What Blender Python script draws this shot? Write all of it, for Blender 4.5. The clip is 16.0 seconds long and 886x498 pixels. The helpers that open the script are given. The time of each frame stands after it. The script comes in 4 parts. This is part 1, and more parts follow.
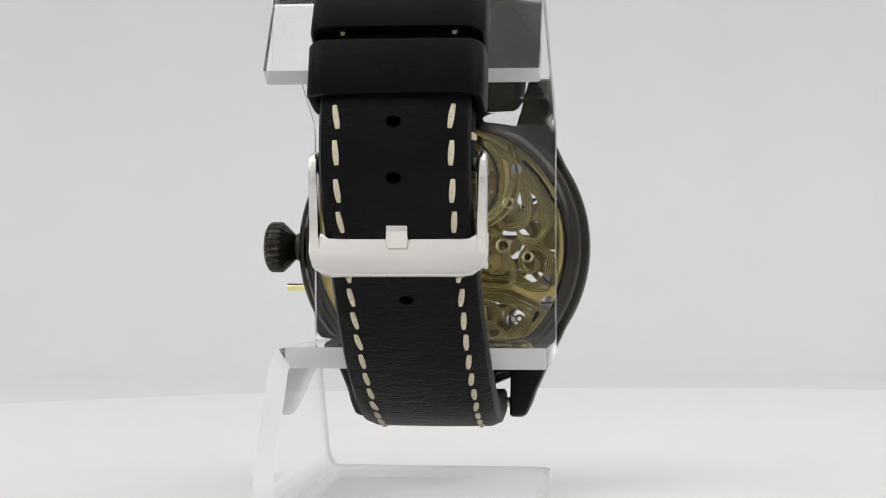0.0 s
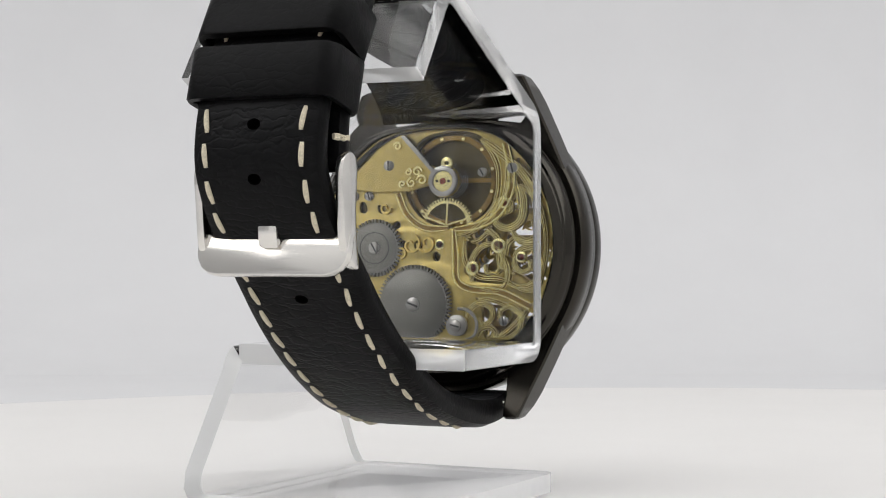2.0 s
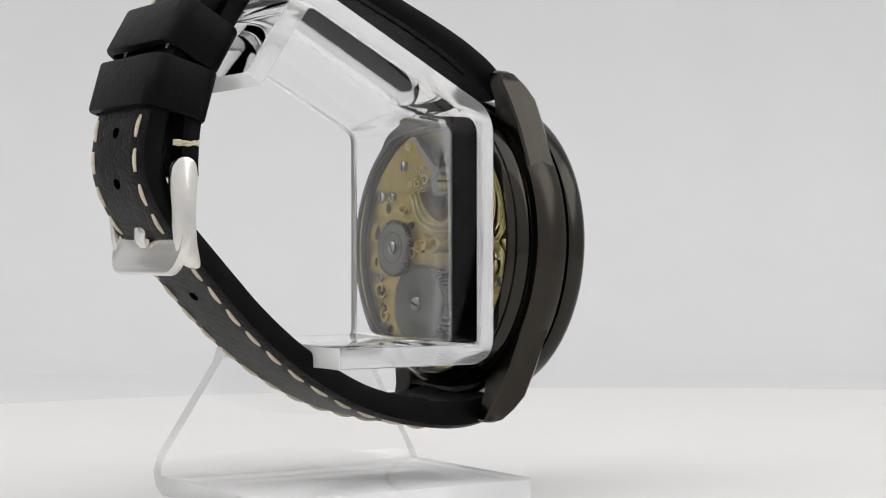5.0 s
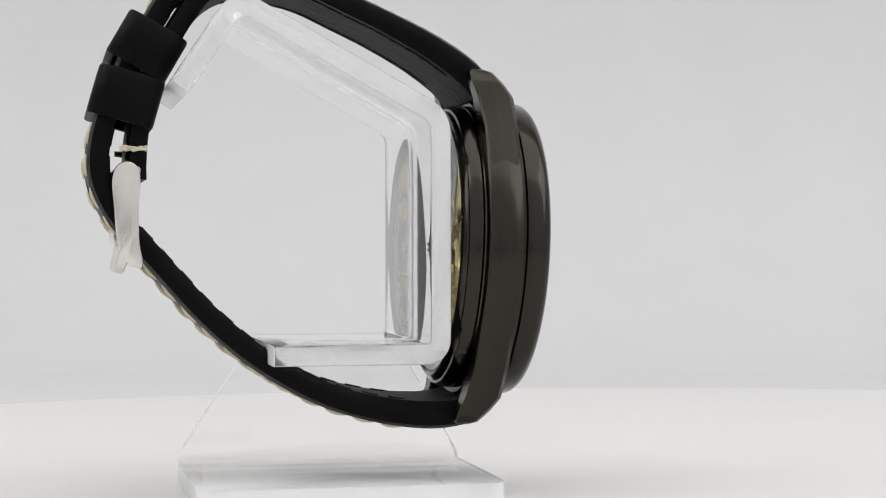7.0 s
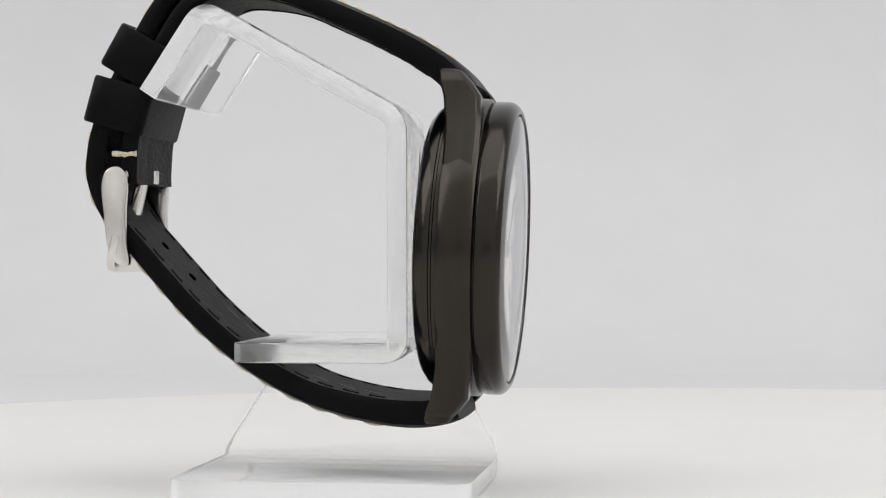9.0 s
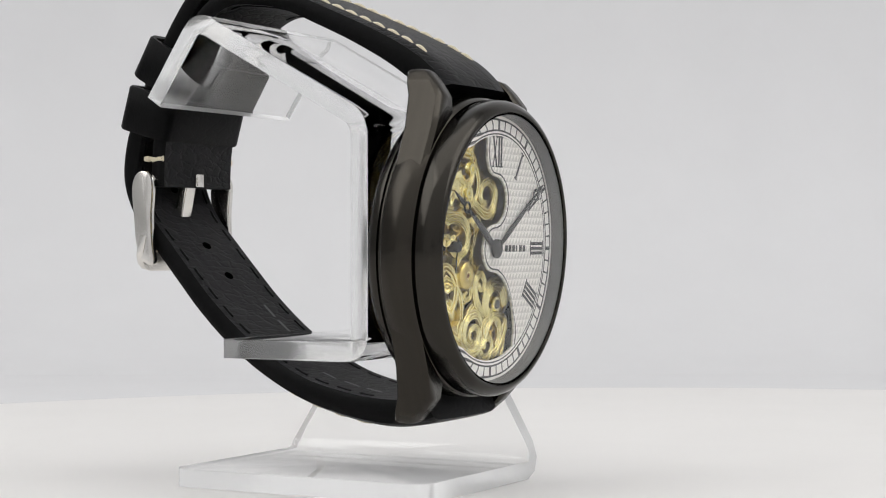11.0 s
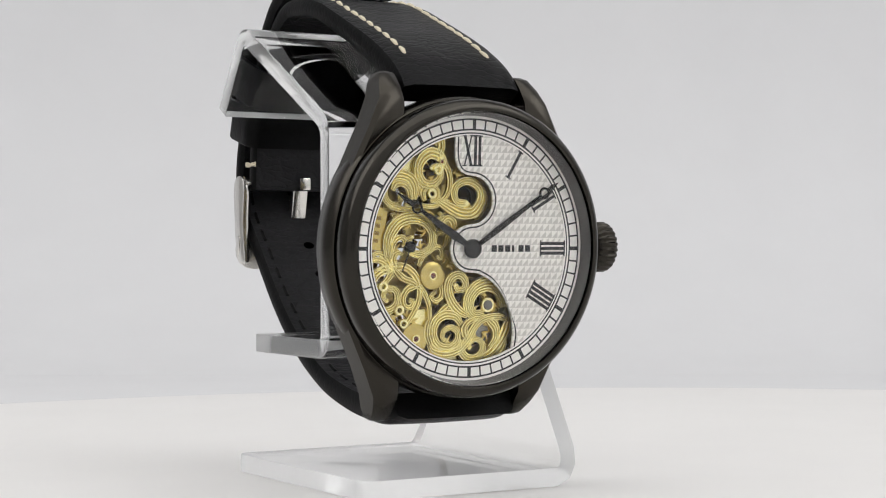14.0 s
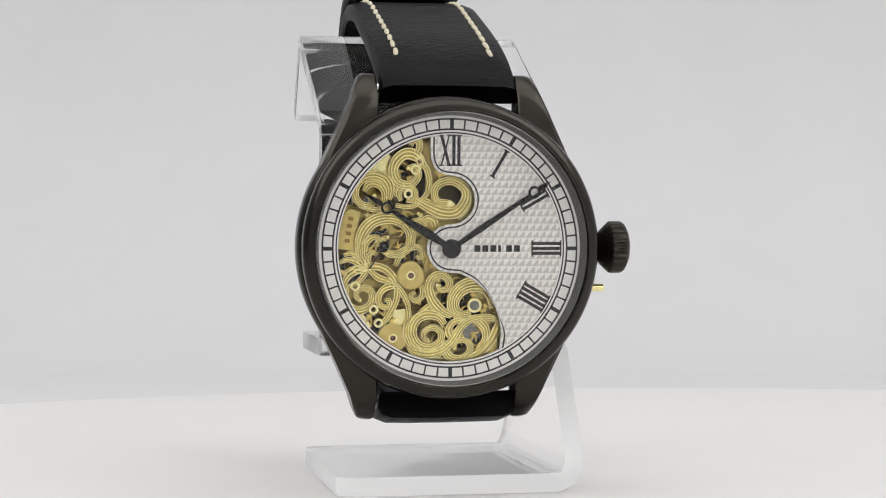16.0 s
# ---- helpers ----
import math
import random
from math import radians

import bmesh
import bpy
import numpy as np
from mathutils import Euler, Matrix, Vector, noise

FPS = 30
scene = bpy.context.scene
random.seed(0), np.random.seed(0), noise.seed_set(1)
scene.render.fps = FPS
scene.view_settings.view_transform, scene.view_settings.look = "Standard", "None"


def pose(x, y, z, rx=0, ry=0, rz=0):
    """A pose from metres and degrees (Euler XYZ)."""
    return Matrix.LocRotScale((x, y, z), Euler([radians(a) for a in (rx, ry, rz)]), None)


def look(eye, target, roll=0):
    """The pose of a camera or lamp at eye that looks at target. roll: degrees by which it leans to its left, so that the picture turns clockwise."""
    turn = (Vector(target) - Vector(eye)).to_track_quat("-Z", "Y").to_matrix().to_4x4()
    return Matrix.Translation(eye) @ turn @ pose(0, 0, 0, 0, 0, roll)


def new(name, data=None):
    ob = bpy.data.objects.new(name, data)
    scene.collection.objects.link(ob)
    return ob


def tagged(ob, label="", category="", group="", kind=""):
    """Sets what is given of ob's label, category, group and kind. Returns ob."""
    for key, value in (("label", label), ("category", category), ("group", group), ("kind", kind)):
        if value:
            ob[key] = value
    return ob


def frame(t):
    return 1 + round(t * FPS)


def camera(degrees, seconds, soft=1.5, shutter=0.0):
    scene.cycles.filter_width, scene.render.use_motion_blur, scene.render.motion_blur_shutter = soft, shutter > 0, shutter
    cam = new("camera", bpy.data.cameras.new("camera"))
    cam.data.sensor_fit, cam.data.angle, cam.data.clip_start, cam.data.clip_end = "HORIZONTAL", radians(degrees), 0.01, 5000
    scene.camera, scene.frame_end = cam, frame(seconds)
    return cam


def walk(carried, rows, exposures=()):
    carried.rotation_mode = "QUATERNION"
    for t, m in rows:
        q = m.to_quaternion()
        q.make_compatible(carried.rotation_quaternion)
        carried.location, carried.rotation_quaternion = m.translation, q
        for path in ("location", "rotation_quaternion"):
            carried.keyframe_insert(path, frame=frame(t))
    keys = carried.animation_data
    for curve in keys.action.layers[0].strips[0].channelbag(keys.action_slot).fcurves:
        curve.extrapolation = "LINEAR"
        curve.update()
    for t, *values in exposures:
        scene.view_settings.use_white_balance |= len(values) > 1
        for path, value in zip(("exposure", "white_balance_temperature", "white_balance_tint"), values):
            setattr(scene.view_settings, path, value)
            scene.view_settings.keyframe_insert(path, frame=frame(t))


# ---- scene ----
# Camera: fixed on the turning watch, a long lens at about 30 cm.
EYE_H = 0.0397          # height of the lens above the board
cam = camera(26.64, 16.0, soft=1.05)
eye_pose = look((0.00047, -0.30260, EYE_H), (0.00047, 0.0, EYE_H - 0.00067), -0.06)
walk(cam, [(0, eye_pose), (16, eye_pose)])


def turn_at(t):
    """Angle of the turning watch and stand, in degrees."""
    return 173.29 - 10.161 * t


# ---- light: a white light tent with lamps above and beside ----
world = bpy.data.worlds.new("world")
scene.world = world
world.use_nodes = True
world.node_tree.nodes["Background"].inputs[0].default_value = (0.75, 0.78, 0.82, 1)
world.node_tree.nodes["Background"].inputs[1].default_value = 0.25


def area_lamp(name, eye, target, w, h, power, colour):
    la = bpy.data.lights.new(name, "AREA")
    la.shape, la.size, la.size_y, la.energy, la.color = "RECTANGLE", w, h, power, colour
    ob = new(name, la)
    ob.matrix_world = look(eye, target)
    return ob


area_lamp("lamp_top", (0, -0.17, 0.86), (0, -0.05, 0), 1.30, 0.74, 4.2, (1.0, 0.992, 0.982))
area_lamp("lamp_left", (-0.68, -0.16, 0.50), (0, 0, 0.06), 0.6, 0.6, 2.6, (1.0, 0.997, 1.0))
area_lamp("lamp_right", (0.68, -0.16, 0.50), (0, 0, 0.06), 0.6, 0.6, 2.4, (1.0, 0.997, 1.0))
scene.view_settings.exposure = 0.0

# ---- materials ----
MM = 0.001


class Nodes:
    """A node material in a few words."""

    def __init__(self, name):
        self.m = bpy.data.materials.new(name)
        self.m.use_nodes = True
        self.t = self.m.node_tree
        self.b = self.t.nodes["Principled BSDF"]

    def n(self, kind, **kw):
        node = self.t.nodes.new(kind)
        for k, v in kw.items():
            if k in node.inputs:
                node.inputs[k].default_value = v
            else:
                setattr(node, k, v)
        return node

    def to(self, a, out, b, inp):
        self.t.links.new(a.outputs[out], b.inputs[inp])
        return b

    def coords(self):
        return self.n("ShaderNodeTexCoord")

    def noise(self, scale, detail=4.0, rough=0.6):
        tex = self.n("ShaderNodeTexNoise")
        tex.inputs["Scale"].default_value = scale
        tex.inputs["Detail"].default_value = detail
        tex.inputs["Roughness"].default_value = rough
        self.to(self.coords(), "Object", tex, "Vector")
        return tex

    def ramp(self, src, out, stops):
        r = self.n("ShaderNodeValToRGB")
        e = r.color_ramp.elements
        while len(e) < len(stops):
            e.new(0.5)
        for el, (p, c) in zip(e, stops):
            el.position, el.color = p, (*c, 1)
        self.to(src, out, r, "Fac")
        return r

    def bump(self, src, out, strength, dist, under=None):
        b = self.n("ShaderNodeBump")
        b.inputs["Strength"].default_value = strength
        b.inputs["Distance"].default_value = dist
        self.to(src, out, b, "Height")
        if under:
            self.to(under, "Normal", b, "Normal")
        return b

    def set(self, **kw):
        for k, v in kw.items():
            self.b.inputs[k.replace("_", " ")].default_value = v
        return self


def plain(name, colour, rough, metal=0.0, vary=0.12, scale=300.0, bump=0.0, dist=0.0001, rough_vary=0.08):
    """A surface with slight mottling and fine relief."""
    m = Nodes(name).set(Roughness=rough, Metallic=metal)
    tex = m.noise(scale)
    lo, hi = [max(0, c * (1 - vary)) for c in colour], [min(1, c * (1 + vary)) for c in colour]
    m.to(m.ramp(tex, "Fac", [(0.3, lo), (0.7, hi)]), "Color", m.b, "Base Color")
    big = m.noise(scale / 9, 2.0)
    rr = m.ramp(big, "Fac", [(0.3, [max(0.0, rough - rough_vary)] * 3), (0.7, [rough + rough_vary] * 3)])
    m.to(rr, "Color", m.b, "Roughness")
    if bump:
        m.to(m.bump(tex, "Fac", bump, dist), "Normal", m.b, "Normal")
    return m.m


def leather(name, colour, rough, crease, pores, gloss=0.2):
    m = Nodes(name).set(Roughness=rough)
    m.b.inputs["Specular IOR Level"].default_value = gloss
    tex = m.noise(900, 3)
    m.to(m.ramp(tex, "Fac", [(0.3, [c * 0.7 for c in colour]), (0.75, [c * 1.35 for c in colour])]), "Color", m.b, "Base Color")
    co = m.coords()
    warp = m.noise(220, 3)
    mix = m.n("ShaderNodeVectorMath", operation="MULTIPLY_ADD")
    m.to(warp, "Color", mix, 0)
    mix.inputs[1].default_value = (0.0025, 0.0025, 0.0025)
    m.to(co, "Object", mix, 2)
    sc = m.n("ShaderNodeVectorMath", operation="MULTIPLY")
    m.to(mix, "Vector", sc, 0)
    sc.inputs[1].default_value = (0.33, 1, 1)
    v = m.n("ShaderNodeTexVoronoi", feature="DISTANCE_TO_EDGE")
    v.inputs["Scale"].default_value = 760
    m.to(sc, "Vector", v, "Vector")
    r = m.ramp(v, "Distance", [(0.0, (0, 0, 0)), (0.14, (1, 1, 1))])
    b1 = m.bump(r, "Color", crease, 0.00022)
    big = m.noise(160, 2)
    b3 = m.bump(big, "Fac", crease * 1.5, 0.0006, b1)
    b2 = m.bump(m.noise(2600, 2), "Fac", pores, 0.00008, b3)
    m.to(b2, "Normal", m.b, "Normal")
    return m.m


def brushed(name, colour, rough, axis_scale, metal=1.0, strength=0.12):
    """Metal with fine drawn lines."""
    m = Nodes(name).set(Roughness=rough, Metallic=metal)
    co = m.coords()
    sc = m.n("ShaderNodeVectorMath", operation="MULTIPLY")
    m.to(co, "Object", sc, 0)
    sc.inputs[1].default_value = axis_scale
    tex = m.n("ShaderNodeTexNoise")
    tex.inputs["Scale"].default_value, tex.inputs["Detail"].default_value = 60, 6
    m.to(sc, "Vector", tex, "Vector")
    m.to(m.ramp(tex, "Fac", [(0.3, [c * 0.85 for c in colour]), (0.7, [c * 1.12 for c in colour])]), "Color", m.b, "Base Color")
    m.to(m.bump(tex, "Fac", strength, 0.00003), "Normal", m.b, "Normal")
    return m.m


def glass(name, ior, colour=(1, 1, 1), rough=0.0, wave=0.0):
    m = Nodes(name).set(Roughness=rough, IOR=ior)
    m.b.inputs["Transmission Weight"].default_value = 1.0
    m.b.inputs["Base Color"].default_value = (*colour, 1)
    if wave:
        m.to(m.bump(m.noise(180, 2), "Fac", wave, 0.0006), "Normal", m.b, "Normal")
    return m.m


def gold(name, colour, rough, engrave=0.25):
    m = Nodes(name).set(Roughness=rough, Metallic=1.0)
    tex = m.noise(900, 3)
    m.to(m.ramp(tex, "Fac", [(0.25, [c * 0.82 for c in colour]), (0.7, [min(1, c * 1.08) for c in colour])]), "Color", m.b, "Base Color")
    fine = m.noise(3500, 3)
    m.to(m.bump(fine, "Fac", engrave, 0.00005), "Normal", m.b, "Normal")
    return m.m


def guilloche(name):
    """Silvered dial stamped with rows of small triangles."""
    m = Nodes(name).set(Roughness=0.45, Metallic=0.10)
    sep = m.n("ShaderNodeSeparateXYZ")
    m.to(m.coords(), "Object", sep, "Vector")

    def math(op, a, b=None):
        node = m.n("ShaderNodeMath", operation=op)
        for i, v in enumerate((a, b)):
            if v is None:
                continue
            if isinstance(v, tuple):
                m.to(v[0], v[1], node, i)
            else:
                node.inputs[i].default_value = v
        return (node, "Value")

    zs = math("MULTIPLY", (sep, "Z"), 1000 / 1.12)
    row = math("FLOOR", zs)
    fz = math("FRACT", zs)
    shift = math("MULTIPLY", row, 0.5)
    fx = math("FRACT", math("ADD", math("MULTIPLY", (sep, "X"), 1000 / 1.12), shift))
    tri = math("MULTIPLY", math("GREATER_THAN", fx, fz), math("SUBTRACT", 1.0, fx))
    height = math("ADD", tri, math("MULTIPLY", fz, 0.3))
    m.to(m.bump(height[0], "Value", 1.0, 0.00035), "Normal", m.b, "Normal")
    tex = m.noise(1500, 2)
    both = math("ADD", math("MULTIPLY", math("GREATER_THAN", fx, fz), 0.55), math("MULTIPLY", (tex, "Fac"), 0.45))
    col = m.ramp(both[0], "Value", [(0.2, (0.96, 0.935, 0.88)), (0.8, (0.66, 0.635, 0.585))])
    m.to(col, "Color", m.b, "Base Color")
    return m.m


def build_materials():
    M = {}
    M["backdrop"] = plain("grey_fabric", (0.605, 0.605, 0.614), 0.9, vary=0.012, scale=30, rough_vary=0.02)
    M["front"] = plain("front_fabric", (0.80, 0.80, 0.80), 0.9, vary=0.015, scale=30, rough_vary=0.02)
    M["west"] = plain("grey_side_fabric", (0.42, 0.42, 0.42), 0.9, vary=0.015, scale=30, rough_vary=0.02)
    M["tent"] = plain("tent_fabric", (0.80, 0.80, 0.80), 0.9, vary=0.015, scale=30, rough_vary=0.02)
    M["board"] = plain("cream_board", (0.72, 0.708, 0.693), 0.5, vary=0.012, scale=40, rough_vary=0.05)
    M["dark"] = plain("dark_gap", (0.015, 0.015, 0.016), 0.7)
    M["strap"] = leather("strap_leather", (0.0030, 0.0030, 0.0034), 0.40, 0.24, 0.30, 0.10)
    M["strap_edge"] = leather("strap_edge_paint", (0.0022, 0.0022, 0.0024), 0.44, 0.10, 0.15, 0.08)
    M["lining"] = leather("lining_leather", (0.009, 0.009, 0.010), 0.62, 0.35, 0.5)
    M["pressed"] = plain("pressed_text", (0.035, 0.035, 0.038), 0.5)
    M["thread"] = plain("cream_thread", (0.62, 0.56, 0.42), 0.85, vary=0.2, scale=3000, bump=0.6)
    M["hole"] = plain("punched_hole", (0.0004, 0.0004, 0.0004), 1.0)
    M["hole"].node_tree.nodes["Principled BSDF"].inputs["Specular IOR Level"].default_value = 0.0
    M["pvd"] = brushed("black_coated_steel", (0.044, 0.040, 0.034), 0.26, (0.3, 6, 0.3), strength=0.06)
    M["pvd_gloss"] = brushed("polished_black_steel", (0.042, 0.039, 0.034), 0.17, (0.3, 3, 0.3), strength=0.03)
    M["rehaut"] = brushed("satin_grey_steel", (0.15, 0.147, 0.142), 0.34, (0.3, 6, 0.3), strength=0.03)
    M["steel"] = brushed("brushed_steel", (0.72, 0.70, 0.665), 0.20, (0.4, 3, 3), strength=0.05)
    M["wheel"] = brushed("wheel_steel", (0.21, 0.205, 0.185), 0.36, (1, 1, 8), strength=0.10)
    M["screw"] = plain("screw_steel", (0.42, 0.41, 0.39), 0.3, 1.0, scale=900)
    M["slot"] = plain("screw_slot", (0.02, 0.02, 0.02), 0.6)
    M["gold"] = gold("gilt_brass", (1.0, 0.86, 0.42), 0.27)
    M["gold_plate"] = gold("gilt_plate", (0.62, 0.49, 0.17), 0.29, 0.4)
    M["gold_rear"] = gold("yellow_gilt", (0.80, 0.62, 0.20), 0.31, 0.25)
    # darker gold standing in for shade in the front scrolls' grooves
    M["gold_groove_shade"] = gold("gilt_groove_shade", (0.66, 0.52, 0.18), 0.30, 0.3)
    # brown brass of wheels and rings; also painted as shade in rear grooves
    M["gold_dark"] = gold("aged_brass_and_groove_shade", (0.30, 0.20, 0.07), 0.40, 0.5)
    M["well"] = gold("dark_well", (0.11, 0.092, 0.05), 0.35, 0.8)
    M["jewel"] = glass("ruby_jewel", 1.76, (0.45, 0.10, 0.12))
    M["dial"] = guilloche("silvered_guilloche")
    M["track"] = plain("silvered_ring", (0.91, 0.89, 0.845), 0.42, 0.1, vary=0.04, scale=900)
    M["ink"] = plain("black_print", (0.012, 0.012, 0.013), 0.45, vary=0.2, scale=2000)
    M["hand"] = plain("black_hand", (0.02, 0.019, 0.018), 0.25, 0.6, scale=900)
    M["glass"] = glass("watch_glass", 1.30)
    M["acrylic"] = glass("clear_acrylic", 1.36, (0.998, 1.0, 1.0))
    M["acrylic_edge"] = glass("cut_acrylic_edge", 1.40, (0.99, 0.995, 0.995), 0.26, 0.16)
    M["acrylic_sawn"] = glass("sawn_acrylic_edge", 1.40, (0.99, 0.995, 0.995), 0.22, 0.30)
    M["acrylic_sawn"].node_tree.nodes["Principled BSDF"].inputs["Transmission Weight"].default_value = 0.45
    M["acrylic_edge"].node_tree.nodes["Principled BSDF"].inputs["Transmission Weight"].default_value = 0.86
    return M


MAT = build_materials()

# ---- building helpers ----


def part(name, bm, material, parent, label="", smooth=40):
    me = bpy.data.meshes.new(name)
    bm.normal_update()
    bm.to_mesh(me)
    bm.free()
    return part_mesh(name, me, material, parent, label, smooth)


def part_mesh(name, me, material, parent, label="", smooth=40):
    ob = new(name, me)
    for m in (material if isinstance(material, (list, tuple)) else [material]):
        me.materials.append(MAT[m])
    if smooth:
        me.polygons.foreach_set("use_smooth", [True] * len(me.polygons))
        me.set_sharp_from_angle(angle=radians(smooth))
    if parent:
        ob.parent = parent
    if label:
        tagged(ob, label)
    return ob


def placed(bm, m):
    bmesh.ops.transform(bm, matrix=m, verts=bm.verts)
    return bm


def box(x0, x1, y0, y1, z0, z1, bevel=0.0, seg=2):
    bm = bmesh.new()
    bmesh.ops.create_cube(bm, size=1)
    for v in bm.verts:
        v.co = Vector(((x0 + x1) / 2 + v.co.x * (x1 - x0), (y0 + y1) / 2 + v.co.y * (y1 - y0), (z0 + z1) / 2 + v.co.z * (z1 - z0)))
    if bevel:
        bmesh.ops.bevel(bm, geom=bm.edges[:], offset=bevel, segments=seg, profile=0.5, affect="EDGES")
    return bm


def lathe(profile, n=96, closed=True, flute=None):
    """A ring turned about the y axis from (radius, y) pairs in mm."""
    bm = bmesh.new()
    rings = []
    for k, (r, y) in enumerate(profile):
        if r < 1e-6:
            rings.append([bm.verts.new((0, y * MM, 0))] * n)
            continue
        row = []
        for i in range(n):
            a = 2 * math.pi * i / n
            rr = r * (1 - (flute[1] if flute and k in flute[0] and i % 4 in (0, 1) else 0))
            row.append(bm.verts.new((rr * math.cos(a) * MM, y * MM, rr * math.sin(a) * MM)))
        rings.append(row)
    pairs = list(zip(rings, rings[1:])) + ([(rings[-1], rings[0])] if closed else [])
    for a, b in pairs:
        for i in range(n):
            j = (i + 1) % n
            vs = []
            for v in (a[i], a[j], b[j], b[i]):
                if v not in vs:
                    vs.append(v)
            if len(vs) > 2:
                bm.faces.new(vs)
    bmesh.ops.recalc_face_normals(bm, faces=bm.faces[:])
    return bm


def flat(loops, thick, y, bevel=0.0, m=None):
    """A plate in the x-z plane cut from outlines in mm (inner outlines become holes); its front face is at y, its body goes back."""
    cu = bpy.data.curves.new("outline", "CURVE")
    cu.dimensions, cu.fill_mode, cu.extrude, cu.bevel_depth, cu.bevel_resolution = "2D", "BOTH", thick / 2 - bevel, bevel, 1
    for loop in loops:
        sp = cu.splines.new("POLY")
        sp.points.add(len(loop) - 1)
        for p, (u, v) in zip(sp.points, loop):
            p.co = (u, v, 0, 1)
        sp.use_cyclic_u = True
    ob = bpy.data.objects.new("outline", cu)
    scene.collection.objects.link(ob)
    me = bpy.data.meshes.new_from_object(ob.evaluated_get(bpy.context.evaluated_depsgraph_get()))
    bpy.data.objects.remove(ob)
    bpy.data.curves.remove(cu)
    bm = bmesh.new()
    bm.from_mesh(me)
    bpy.data.meshes.remove(me)
    for v in bm.verts:
        u, w, d = v.co
        v.co = Vector((u * MM, (y + thick / 2 - d) * MM, w * MM))
    bmesh.ops.remove_doubles(bm, verts=bm.verts, dist=1e-8)
    bmesh.ops.recalc_face_normals(bm, faces=bm.faces[:])
    if m:
        placed(bm, m)
    return bm


def circle(cx, cz, r, n=40, a0=0.0, a1=360.0):
    full = abs(a1 - a0) >= 359.9
    k = n if full else n + 1
    return [(cx + r * math.cos(radians(a0 + (a1 - a0) * i / n)), cz + r * math.sin(radians(a0 + (a1 - a0) * i / n))) for i in range(k)]


def smooth_path(pts, n=10, closed=False):
    """Catmull-Rom through points of any dimension."""
    out, k = [], len(pts)
    P = [Vector(p) for p in pts]
    for i in range(k if closed else k - 1):
        p0 = P[(i - 1) % k] if closed or i > 0 else P[0] * 2 - P[1]
        p1, p2 = P[i], P[(i + 1) % k]
        p3 = P[(i + 2) % k] if closed or i + 2 < k else P[-1] * 2 - P[-2]
        for j in range(n):
            t = j / n
            out.append(0.5 * ((2 * p1) + (p2 - p0) * t + (2 * p0 - 5 * p1 + 4 * p2 - p3) * t * t + (3 * p1 - p0 - 3 * p2 + p3) * t ** 3))
    if not closed:
        out.append(P[-1])
    return out


def tube_into(bm, pts, radii, sides=6):
    """A tapered tube through points given in metres, with closed ends."""
    rings = []
    for i, p in enumerate(pts):
        d = (pts[min(i + 1, len(pts) - 1)] - pts[max(i - 1, 0)]).normalized()
        u = d.cross(Vector((0, 1, 0)))
        u = u.normalized() if u.length > 1e-4 else Vector((1, 0, 0))
        w = d.cross(u).normalized()
        rings.append([bm.verts.new(p + (u * math.cos(2 * math.pi * k / sides) + w * math.sin(2 * math.pi * k / sides)) * radii[i]) for k in range(sides)])
    for a, b in zip(rings, rings[1:]):
        for k in range(sides):
            bm.faces.new((a[k], a[(k + 1) % sides], b[(k + 1) % sides], b[k]))
    bm.faces.new(rings[0][::-1]), bm.faces.new(rings[-1])


def prism(outline_yz, x0, x1, bevel=0.0):
    """A block with a (y, z) outline in mm, reaching from x0 to x1 mm."""
    bm = bmesh.new()
    a = [bm.verts.new((x0 * MM, y * MM, z * MM)) for y, z in outline_yz]
    b = [bm.verts.new((x1 * MM, y * MM, z * MM)) for y, z in outline_yz]
    n = len(a)
    bm.faces.new(a), bm.faces.new(b[::-1])
    for i in range(n):
        bm.faces.new((a[i], b[i], b[(i + 1) % n], a[(i + 1) % n]))
    bmesh.ops.recalc_face_normals(bm, faces=bm.faces[:])
    if bevel:
        es = [e for e in bm.edges if any(len(f.verts) > 4 for f in e.link_faces)]
        bmesh.ops.bevel(bm, geom=es, offset=bevel * MM, segments=2, profile=0.5, affect="EDGES")
    return bm


# ---- the tent and its board ----


